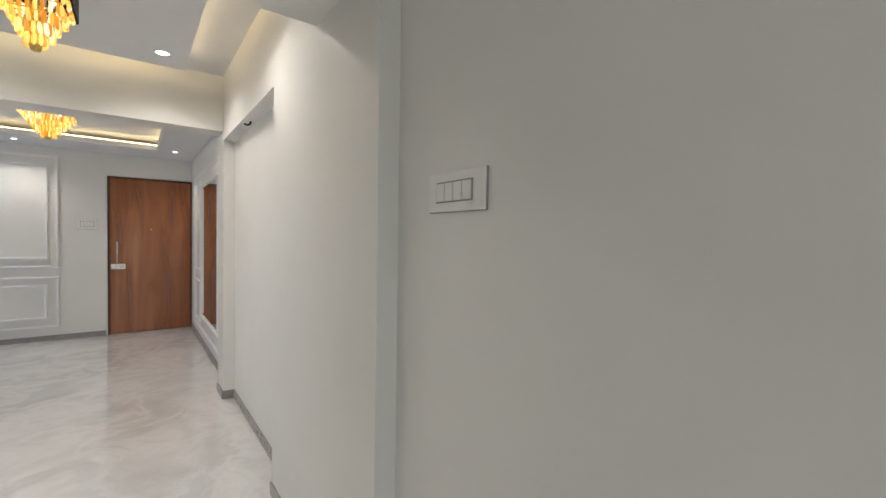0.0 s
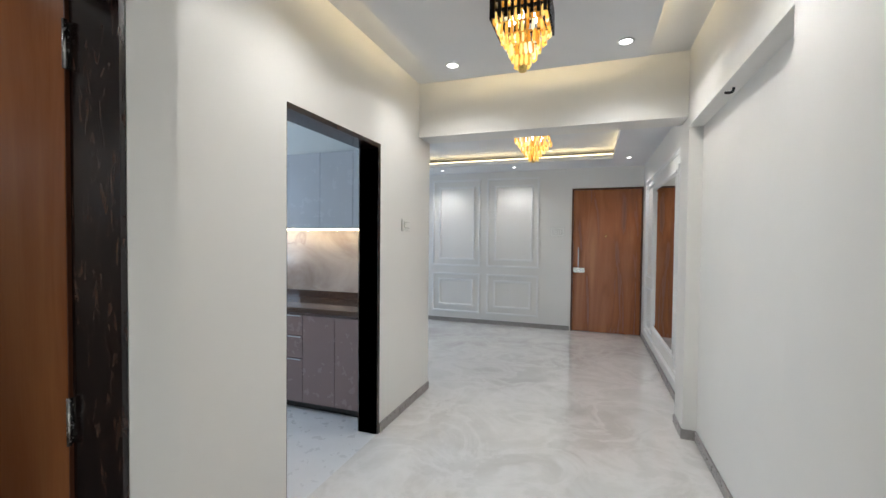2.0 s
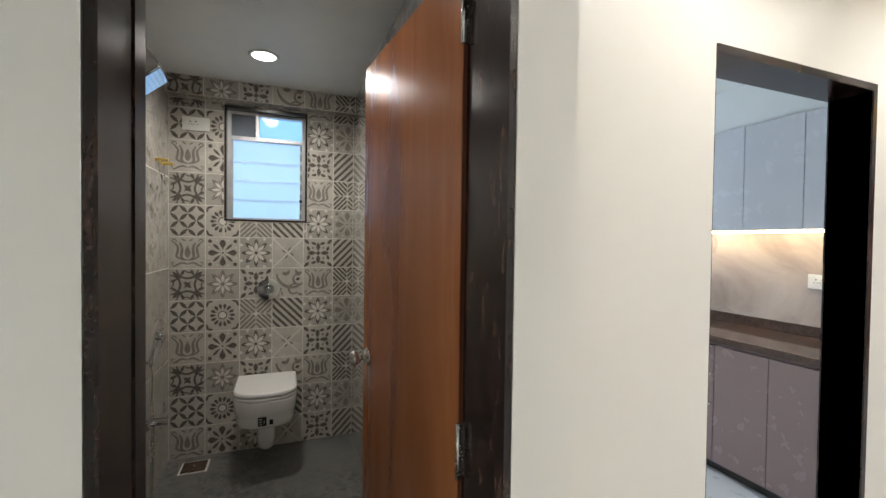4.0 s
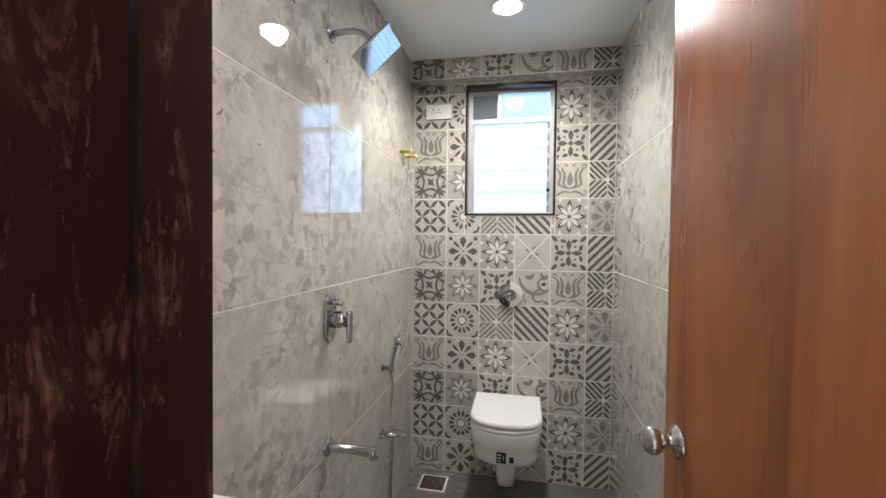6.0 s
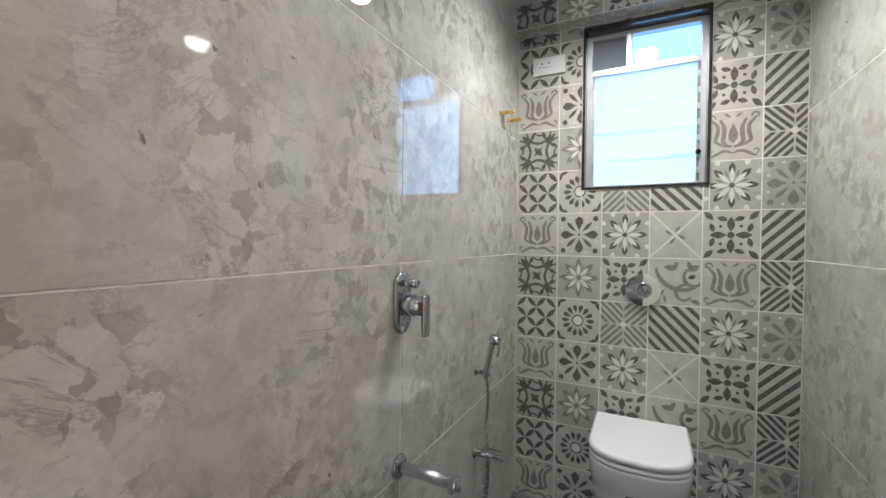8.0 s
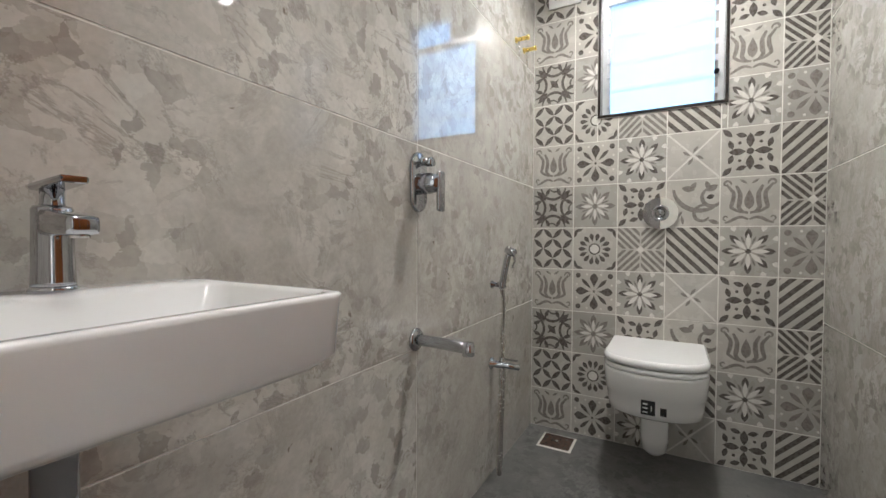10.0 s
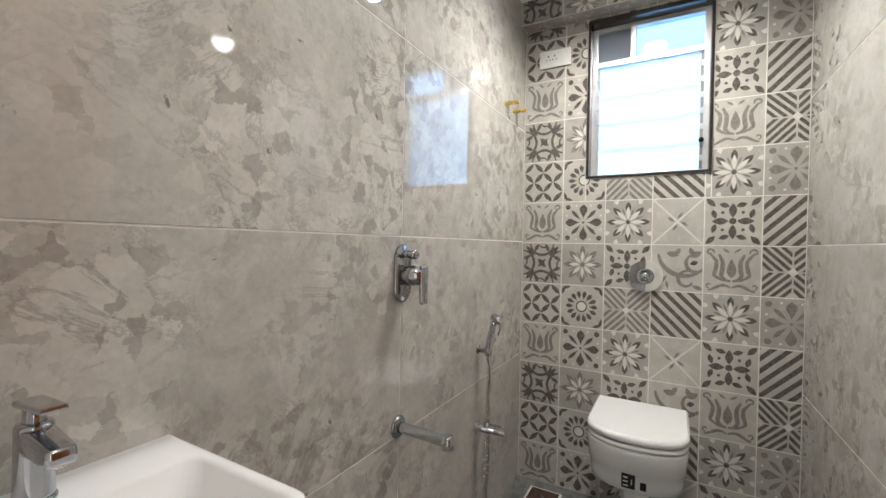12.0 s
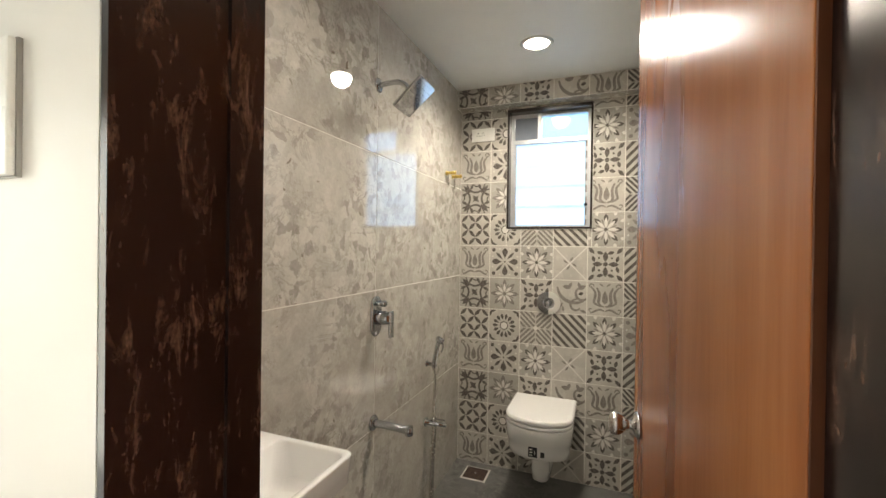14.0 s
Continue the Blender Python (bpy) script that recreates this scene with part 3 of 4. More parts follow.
mp = thing("wall_panel", "white moulding frame with two small side panels round a mirror", "wall panel", "", (NX, 5.5, 0.2))
for (a, b, v0, v1, w) in ((4.45, 7.05, 0.16, 2.27, 0.05), (4.55, 4.78, 0.95, 2.15, 0.025), (4.55, 4.78, 0.26, 0.82, 0.025), (6.32, 6.9, 0.95, 2.15, 0.025), (6.32, 6.9, 0.26, 0.82, 0.025)):
    bm = bmesh.new()
    rect_frame(bm, a - 5.5, b - 5.5, v0 - 0.2, v1 - 0.2, w, 0.022, "x", 0, -1)
    part("moulding", bm, molding_paint, mp)
mi = thing("wall_mirror", "tall rectangular wall mirror in a white moulding frame", "mirror", "", (NX, 5.5, 0.35))
part("glass", box((-0.010, -0.65, 0.04), (-0.001, 0.66, 1.70), 0.001), mirror_glass, mi)
bm = bmesh.new()
rect_frame(bm, -0.69, 0.70, 0.0, 1.74, 0.05, 0.028, "x", 0, -1)
part("frame", bm, molding_paint, mi)


# ---------------------------------------------------------------- lamps that hang or sit in ceilings
def downlight(x, y, z, r, group):
    d = thing("downlight", "round white recessed ceiling downlight, lit", "ceiling light", group, (x, y, z))
    part("ring", lathe([(r * 0.82, -0.001), (r * 0.84, -0.006), (r, -0.005), (r * 1.08, 0.0), (r * 0.8, 0.0)], pose(0, 0, 0)), plastic, d, "white trim ring", True)
    part("diffuser", lathe([(r * 0.82, -0.0025), (r * 0.8, -0.003), (0, -0.0035)], pose(0, 0, 0)), lamp_face, d, "glowing round diffuser")


for sx, sy in CORRIDOR_SPOTS:
    downlight(sx, sy, 2.70, 0.048, "corridor downlights")
for sx, sy in LIVING_SPOTS:
    downlight(sx, sy, 2.56, 0.035, "living room downlights")
# includes the fixture of the added second lamp
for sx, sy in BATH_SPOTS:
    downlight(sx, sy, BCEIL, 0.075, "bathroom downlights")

crystal_mesh = None


def crystal_shape():
    bm = bmesh.new()
    add_lathe(bm, [(0.002, -0.030), (0.008, -0.022), (0.009, 0.0), (0.007, 0.024), (0.002, 0.028)], pose(0, 0, 0), 6)
    for f in bm.faces:
        f.smooth = False
    me = bpy.data.meshes.new("crystal")
    bm.to_mesh(me)
    bm.free()
    me.materials.append(crystal)
    return me


crystal_mesh = crystal_shape()


def chandelier(x, y, z, half, label, dark, group):
    """A square ceiling chandelier: a gold plate, a frame of upright fins and shrinking tiers of crystal drops."""
    c = thing("chandelier", label, "chandelier", group, (x, y, z))
    part("plate", box((-half * 0.86, -half * 0.86, -0.025), (half * 0.86, half * 0.86, 0), 0.004), brass, c, "polished gold ceiling plate")
    if dark:
        part("inner_frame", boxes(((-half, -half, -0.045), (half, -half + 0.012, -0.030)), ((-half, half - 0.012, -0.045), (half, half, -0.030)), ((-half, -half + 0.012, -0.045), (-half + 0.012, half - 0.012, -0.030)), ((half - 0.012, -half + 0.012, -0.045), (half, half - 0.012, -0.030)),
                                  ((-half, -half, -0.10), (half, -half + 0.012, -0.085)), ((-half, half - 0.012, -0.10), (half, half, -0.085)), ((-half, -half + 0.012, -0.10), (-half + 0.012, half - 0.012, -0.085)), ((half - 0.012, -half + 0.012, -0.10), (half, half - 0.012, -0.085))), black_metal, c, "black metal frame bars")
        fin = None
        for side in range(4):
            for k in range(9):
                u = -half + 0.01 + k * (2 * half - 0.02) / 8
                m = pose(0, 0, 0, 0, 0, 90 * side)
                if fin is None:
                    fin = part("fin", box((-0.009, -0.006, -0.135), (0.009, 0.006, -0.010), 0.002), black_metal, c, "black metal upright fin")
                    ob = fin
                else:
                    ob = fin.copy()
                    scene.collection.objects.link(ob)
                ob.matrix_local = m @ pose(u, -half - 0.006, 0)
    tiers, top = (5, -0.125 if dark else -0.12)
    rnd = random.Random(7)
    for t in range(tiers):
        hw = half * (0.94 - 0.17 * t)
        zz = top - 0.048 * t
        n = max(3, int(hw * 2 / 0.024))
        part("rail", boxes(((-hw, -hw, zz + 0.028), (hw, -hw + 0.006, zz + 0.034)), ((-hw, hw - 0.006, zz + 0.028), (hw, hw, zz + 0.034)), ((-hw, -hw + 0.006, zz + 0.028), (-hw + 0.006, hw - 0.006, zz + 0.034)), ((hw - 0.006, -hw + 0.006, zz + 0.028), (hw, hw - 0.006, zz + 0.034))), brass, c, "gold tier rail")
        for side in range(4):
            for k in range(n):
                u = -hw + (k + 0.5) * 2 * hw / n
                ob = new("crystal", crystal_mesh)
                ob.parent = c
                s = rnd.uniform(0.9, 1.15)
                ob.matrix_local = pose(0, 0, 0, 0, 0, 90 * side) @ pose(u, -hw + rnd.uniform(-0.003, 0.003), zz, rnd.uniform(-6, 6), rnd.uniform(-6, 6), rnd.uniform(0, 60)) @ Matrix.Diagonal((s, s, s, 1))
    part("core", lathe([(0.02, 0), (0.03, 0.05), (0.03, 0.25), (0.02, 0.37)], pose(0, 0, top - 0.24), 16), brass, c, "gold stem")
    for k in range(4):
        part("bulb", lathe([(0.0, 0), (0.014, 0.008), (0.016, 0.03), (0.008, 0.05), (0, 0.052)], pose(half * 0.45 * math.cos(k * 1.571), half * 0.45 * math.sin(k * 1.571), top + 0.005), 12), lamp_face, c, "glowing bulb", True)


chandelier(-0.46, 2.86, 2.70, 0.14, "square black and gold chandelier with amber crystal tiers, lit", True, "")
chandelier(-0.76, 5.65, 2.714, 0.20, "gold chandelier with amber crystal tiers, lit", False, "")


# ---------------------------------------------------------------- switches and sockets
def switch_board(m, w, h, count, label, socket=False):
    """Local: x along the wall, z up, the wall at y = 0, facing -y."""
    s = thing("switchboard" if not socket else "power_socket", label, "switch" if not socket else "socket")
    s.matrix_world = m
    # grey rim slightly larger than the plate, drawn as the shadow round it
    part("backing", box((-w / 2 - 0.0012, -0.005, -h / 2 - 0.0016), (w / 2 + 0.0012, 0.0, h / 2 + 0.0012), 0.001), plastic_grey, s, "grey backing rim that stands for the plate's shadow")
    part("plate", box((-w / 2, -0.013, -h / 2), (w / 2, -0.005, h / 2), 0.003), plastic, s)
    iw, ih = w * 0.62, h * 0.46
    part("surround", boxes(((-iw / 2 - 0.004, -0.0145, -ih / 2 - 0.004), (iw / 2 + 0.004, -0.013, ih / 2 + 0.004))), plastic_grey if not socket else plastic, s, "thin grey module gap")
    for k in range(count):
        a = -iw / 2 + k * iw / count
        if socket and k < 2:
            mo = part("outlet", box((a + 0.001, -0.0165, -ih / 2), (a + iw / count - 0.001, -0.0145, ih / 2), 0.0006), plastic, s)
            for dx, dz, rr in ((0, 0.012, 0.0042), (-0.009, -0.006, 0.003), (0.009, -0.006, 0.003)):
                part("hole", lathe([(rr, 0), (rr, 0.0004), (0, 0.0004)], pose(a + iw / count / 2 + dx, -0.0165, dz, 90, 0, 0), 10), black_print, mo)
        else:
            part("rocker", box((a + 0.001, -0.018, -ih / 2), (a + iw / count - 0.002, -0.0145, ih / 2), 0.001), plastic, s)


switch_board(pose(0.62, 0.828, 1.558, 0, 0, -90), 0.235, 0.104, 4, "white modular four-switch board on the grey wall")
switch_board(pose(KX, 3.745, 1.545, 0, 0, 90), 0.15, 0.095, 3, "white modular switch board beside the kitchen doorway")
switch_board(pose(-0.60, FY, 1.56, 0, 0, 0), 0.22, 0.15, 4, "white modular switch board beside the entrance door")
switch_board(pose(BX, 0.43, 1.56, 0, 0, 90), 0.22, 0.15, 4, "white modular switch board beside the bathroom doorway")
switch_board(pose(X0, 0.395, 2.148, 0, 0, 90), 0.155, 0.085, 3, "white power socket plate high on patterned tiles", True)
switch_board(pose(-2.06, 3.99, 1.2, 0, 0, 0), 0.15, 0.09, 3, "white power socket on the kitchen splashback", True)

cb = thing("cable_stub", "short black cable stub hanging from the niche top", "cable", at=(0.60, 3.2, 2.25))
part("sheath", tube([(0, 0, 0.0), (-0.004, 0.0, -0.018), (-0.02, -0.01, -0.03), (-0.045, -0.02, -0.03)], 0.007), rubber, cb)

# ---------------------------------------------------------------- kitchen
CF = 3.43


def base_unit(x0, x1, drawers):
    u = thing("base_cabinet", "mauve-brown laminate kitchen base cabinet with handleless fronts", "cabinet", "kitchen base cabinets", ((x0 + x1) / 2, 3.7, 0))
    w = (x1 - x0) / 2
    part("body", box((-w, -0.25, 0.06), (w, 0.29, 0.815)), cabinet_lower, u)
    part("plinth", box((-w, -0.22, 0), (w, 0.25, 0.06)), dark_gap, u, "dark recessed plinth")
    zs = [0.065, 0.795] if not drawers else [0.065, 0.43, 0.62, 0.795]
    for a, b in zip(zs, zs[1:]):
        f = part("drawer_front" if drawers else "door", box((-w + 0.002, CF - 3.7, a + 0.002), (w - 0.002, CF - 3.7 + 0.019, b - 0.003), 0.0015), cabinet_lower, u)
        if drawers:
            part("grip", box((-w + 0.02, CF - 3.7 - 0.004, b - 0.016), (w - 0.02, CF - 3.7, b - 0.006), 0.001), cabinet_upper, f, "slim metal grip edge")


edges = [-1.705, -2.02, -2.33, -2.72, -3.2, -3.68, -4.0]
for k, (b, a) in enumerate(zip(edges, edges[1:])):
    base_unit(a, b, k == 2)
ct = thing("worktop", "dark brown-black polished granite kitchen worktop", "worktop", at=(-2.85, 3.7, 0.815))
part("slab", box((-1.15, -0.285, 0), (1.145, 0.298, 0.04), 0.004), counter_stone, ct)
part("upstand", box((-1.15, 0.275, 0.04), (1.145, 0.298, 0.105), 0.002), counter_stone, ct, "granite upstand along the wall")
sp = structure("splashback", box((-4.0, 3.992, 0.921), (KX - 0.15, 4.0, 1.53)), splash_stone, "beige marble splashback with brown veins, lit from above", "splashback")
uedges = [-1.705, -2.0, -2.33, -2.66, -2.99, -3.4, -4.0]
for b, a in zip(uedges, uedges[1:]):
    u = thing("wall_cabinet", "pale blue-grey laminate kitchen wall cabinet", "cabinet", "kitchen wall cabinets", ((a + b) / 2, 3.82, 1.515))
    w = (b - a) / 2
    part("body", box((-w, -0.14, 0), (w, 0.17, 0.66)), cabinet_upper, u)
    part("door", box((-w + 0.0022, -0.16, 0.002), (w - 0.0022, -0.141, 0.658), 0.0012), cabinet_upper, u)
structure("trim_cabinet_top", box((-4.0, 3.69, 2.176), (KX - 0.15, 4.0, 2.45)), bath_ceiling_paint, "white boxed soffit above the wall cabinets", "trim")
ls = thing("led_strip", "warm white LED strip under the wall cabinets", "led strip", "", (-2.85, 3.88, 1.503))
part("strip", box((-1.14, -0.012, 0), (1.14, 0.006, 0.011)), led_kitchen, ls)

# ---------------------------------------------------------------- bathroom fittings
SY = BY0          # face of the stone tiles on the basin side


def toilet():
    x, y = X0, 0.826
    t = thing("toilet", "white ceramic wall-hung toilet with closed lid and black sticker", "toilet", at=(x, y, 0.01))

    def outline(back, front, half, n=22):
        pts = [(back, -half)]
        for i in range(n + 1):
            a = -math.pi / 2 + math.pi * i / n
            cc, ss = math.cos(a), math.sin(a)
            pts.append((front - half * 0.80 * (1 - abs(cc) ** 0.80), half * math.copysign(abs(ss) ** 0.86, ss)))
        pts.append((back, half))
        return pts

    def loft(levels):
        bm = bmesh.new()
        rings = [[bm.verts.new((px, py, z)) for px, py in outline(b, f, h)] for z, b, f, h in levels]
        n = len(rings[0])
        for a, b in zip(rings, rings[1:]):
            for i in range(n):
                fc = bm.faces.new((a[i], a[(i + 1) % n], b[(i + 1) % n], b[i]))
                fc.smooth = 0 < i < n - 2
        bm.faces.new(rings[0][::-1])
        bm.faces.new(rings[-1])
        return bm

    part("bowl", loft([(0.296, 0.0, 0.440, 0.150), (0.306, 0.0, 0.456, 0.160), (0.335, 0.0, 0.464, 0.164), (0.375, 0.0, 0.466, 0.168), (0.380, 0.0, 0.472, 0.172), (0.455, 0.0, 0.480, 0.178), (0.465, 0.0, 0.478, 0.177)]), ceramic, t)
    part("seat", loft([(0.466, 0.09, 0.476, 0.174), (0.470, 0.088, 0.480, 0.178), (0.480, 0.088, 0.480, 0.178), (0.484, 0.09, 0.476, 0.174)]), ceramic, t)
    part("lid", loft([(0.487, 0.085, 0.474, 0.174), (0.492, 0.083, 0.480, 0.179), (0.508, 0.083, 0.480, 0.179), (0.516, 0.09, 0.470, 0.171)]), ceramic, t)
    part("outlet_pipe", lathe([(0.046, -0.05), (0.05, 0.0), (0.05, 0.09), (0.048, 0.135)], pose(0.26, 0, 0.165), 20), ceramic, t, "white waste trap below the bowl", True)
    part("outlet_pipe", tube([(0.26, 0, 0.16), (0.22, 0, 0.12), (0.12, 0, 0.11), (0.002, 0, 0.11)], 0.05, 16), ceramic, t, "white waste pipe into the wall", True)
    st = part("sticker", box((0.440, -0.038, 0.322), (0.4665, 0.008, 0.374)), black_print, t, "black label with a white figure 1")
    for k in range(3):
        part("bar", box((0.4666, -0.032, 0.330 + 0.014 * k), (0.4671, -0.016, 0.334 + 0.015 * k)), plastic, st, "white bar of small print")
    cu = bpy.data.curves.new("numeral", "FONT")
    cu.body, cu.size, cu.extrude, cu.align_x = "1", 0.030, 0.0004, "CENTER"
    tmp = bpy.data.objects.new("numeral", cu)
    me = bpy.data.meshes.new_from_object(tmp)
    bpy.data.objects.remove(tmp)
    me.materials.append(plastic)
    nu = new("numeral", me)
    nu.parent = st
    nu.matrix_local = Matrix.Translation((0.4672, -0.004, 0.337)) @ Matrix(((0, 0, 1, 0), (1, 0, 0, 0), (0, 1, 0, 0), (0, 0, 0, 1)))
    part("sticker", box((0.440, 0.024, 0.326), (0.4650, 0.044, 0.354)), black_print, t, "small black print")
    return t


toilet()

fl = thing("flush_plate", "round chrome flush push plate on the patterned tiles", "flush button", at=(X0, 0.827, 1.077))


def half_disc(sign, r=0.070, n=18):
    """Half a round push plate that slopes away from the middle line."""
    bm = bmesh.new()
    rim = [(r * math.cos(math.pi * k / n - math.pi / 2) * sign, r * math.sin(math.pi * k / n - math.pi / 2)) for k in range(n + 1)]
    rim = [(y + 0.001 * sign, z) for y, z in rim]
    back = [bm.verts.new((0.0, y, z)) for y, z in rim]
    front = [bm.verts.new((0.020 - 0.10 * abs(y), y, z)) for y, z in rim]
    for k in range(n + 1):
        q = (k + 1) % (n + 1)
        bm.faces.new((back[k], back[q], front[q], front[k]))
    bm.faces.new(front)
    bm.faces.new(back[::-1])
    bmesh.ops.recalc_face_normals(bm, faces=bm.faces[:])
    return bm


part("half_plate", half_disc(-1), chrome, fl, "chrome half of the dual flush plate")
# this half's bright reflection is put into its colour
part("half_plate", half_disc(1), chrome_pale, fl, "chrome half of the dual flush plate, coloured pale as its bright reflection")
part("button", lathe([(0.036, 0.012), (0.036, 0.022), (0.032, 0.025), (0.028, 0.022), (0.0, 0.021)], pose(0, 0, 0, 0, 90, 0), 32), chrome, fl, "", True)
part("button", lathe([(0.018, 0.016), (0.017, 0.027), (0.0, 0.028)], pose(0, 0, 0, 0, 90, 0), 24), chrome, fl, "", True)


def wall_mount(m, profile, material, parent, name, label=""):
    return part(name, lathe(profile, m, 28), material, parent, label, True)


OUT = -90   # lathe axis turned to +y


def mixer():
    x, z = -2.497, 1.118
    mx = thing("shower_mixer", "chrome concealed shower mixer with lever on stone wall", "mixer tap", at=(x, SY, z))
    bm = bmesh.new()
    add_lathe(bm, [(0.040, 0), (0.040, 0.006), (0.036, 0.010), (0.0, 0.010)], pose(0, 0, 0), 36)
    for v in bm.verts:
        v.co.y += 0.045 if v.co.y > 0 else -0.045
    bm.transform(pose(0, 0, 0, OUT, 0, 0))
    part("plate", bm, chrome, mx, "oval chrome cover plate", True)
    part("body", lathe([(0.030, 0.008), (0.030, 0.045), (0.027, 0.050), (0.024, 0.078), (0, 0.080)], pose(0, 0, -0.005, OUT, 0, 0)), chrome, mx, "", True)
    part("diverter", lathe([(0.010, 0.008), (0.010, 0.03), (0.013, 0.032), (0.013, 0.05), (0, 0.051)], pose(0, 0, 0.055, OUT, 0, 0)), chrome, mx, "", True)
    part("bar", lathe([(0.007, -0.03), (0.007, 0.035)], pose(0, 0.035, 0.056, 0, 90, 0), 14), chrome, mx, "", True)
    part("lever", box((-0.016, 0.070, -0.085), (0.016, 0.083, 0.026), 0.0062), chrome, mx, "", True)


def spout():
    s = thing("bath_spout", "chrome wall-mounted bucket spout", "spout", at=(-2.488, SY, 0.67))
    part("flange", lathe([(0.033, 0), (0.033, 0.005), (0.026, 0.012), (0, 0.012)], pose(0, 0, 0, OUT, 0, 0)), chrome, s, "", True)
    b = part("pipe", tube([(0, 0.005, 0), (0, 0.08, -0.001), (0, 0.165, -0.004)], 0.016, 18), chrome, s, "", True)
    b2 = part("nozzle", lathe([(0.016, 0), (0.018, 0.02), (0.017, 0.035), (0, 0.036)], pose(0, 0.168, 0.012, 180, 0, 0)), chrome, s, "", True)


def health_faucet():
    h = thing("health_faucet", "chrome hand bidet spray with hose on wall hook", "hand shower", at=(-3.05, SY, 0.455))
    hz = 0.32
    hook = part("holder", lathe([(0.016, 0), (0.016, 0.006), (0.009, 0.01), (0.009, 0.04), (0, 0.04)], pose(0, 0, hz, OUT, 0, 0)), chrome, h, "", True)
    part("clip", lathe([(0.014, -0.014), (0.016, -0.01), (0.016, 0.012), (0.013, 0.016)], pose(0, 0.045, hz, 12, 0, 0), 18), chrome, h, "", True)
    part("spray", tube([(0, 0.045, hz - 0.01), (0, 0.055, hz + 0.05), (0, 0.07, hz + 0.12)], 0.0135, 14), chrome, h, "", True)
    part("spray_head", lathe([(0.013, -0.022), (0.016, -0.018), (0.016, 0.018), (0.012, 0.022)], pose(0, 0.08, hz + 0.135, 65, 0, 0), 18), chrome, h, "", True)
    part("trigger", tube([(0.0, 0.092, hz + 0.125), (0.0, 0.098, hz + 0.10), (0.0, 0.088, hz + 0.07)], 0.004, 8), chrome, h, "", True)
    part("valve", lathe([(0.024, 0), (0.024, 0.005), (0.014, 0.01), (0.014, 0.055), (0.011, 0.06), (0.011, 0.12), (0, 0.122)], pose(0, 0, 0, OUT, 0, 0)), chrome, h, "chrome angle valve", True)
    part("lever", box((-0.005, 0.04, 0.022), (0.005, 0.115, 0.028), 0.002), chrome, h)
    part("valve_neck", lathe([(0.010, 0), (0.010, 0.03)], pose(0, 0.047, 0.0), 14), chrome, h, "", True)
    part("hose", tube([(0, 0.045, hz - 0.02), (-0.012, 0.05, hz - 0.08), (-0.02, 0.042, hz - 0.2), (-0.006, 0.05, 0.06), (0.0, 0.055, -0.05), (0.012, 0.052, -0.22), (0.03, 0.056, -0.37), (0.045, 0.058, -0.415), (0.052, 0.056, -0.37), (0.03, 0.052, -0.2), (0.006, 0.048, -0.05), (0, 0.047, -0.012)], 0.0085, 10), steel, h, "flexible steel hose", True)


def shower_head():
    s = thing("rain_shower", "square chrome rain shower head on a bent arm", "shower head", at=(-2.50, SY, 2.092))
    part("flange", lathe([(0.030, 0), (0.030, 0.004), (0.018, 0.012), (0, 0.012)], pose(0, 0, 0, OUT, 0, 0)), chrome, s, "", True)
    part("arm", tube([(0, 0.004, 0), (0, 0.06, 0.004), (0, 0.10, 0.0), (0, 0.128, -0.016), (0, 0.142, -0.036)], 0.011, 16), chrome, s, "", True)
    part("ball_joint", lathe([(0.0, 0.018), (0.013, 0.012), (0.018, 0), (0.013, -0.012), (0.02, -0.02), (0, -0.02)], pose(0, 0.148, -0.045, 42, 0, 0), 20), chrome, s, "", True)
    m = pose(0, 0.163, -0.064, 42, 0, 3)
    hd = part("plate", box((-0.080, -0.080, -0.012), (0.080, 0.080, 0.0), 0.005), chrome, s)
    hd.matrix_local = m
    nz = None
    for a in range(8):
        for b in range(8):
            if nz is None:
                nz = ob = part("nozzle", lathe([(0.0045, 0), (0.004, -0.002), (0, -0.0025)], pose(0, 0, 0), 8), rubber, hd, "dark rubber nozzle")
            else:
                ob = nz.copy()
                scene.collection.objects.link(ob)
            ob.location = (-0.066 + a * 0.0188, -0.066 + b * 0.0188, -0.0098)


def inlet_cap(x, y, z):
    c = thing("inlet_tap", "small brass water inlet with a thin lever handle", "tap", "brass inlets", (x, y, z))
    part("body", lathe([(0.014, 0), (0.014, 0.004), (0.009, 0.006), (0.009, 0.05), (0.011, 0.052), (0.011, 0.062), (0, 0.062)], pose(0, 0, 0, OUT, 0, 0), 16), brass, c, "", True)
    part("lever", tube([(0, 0.012, 0), (0, 0.014, -0.03), (0.002, 0.018, -0.075)], 0.0035, 8), steel, c, "thin steel lever", True)


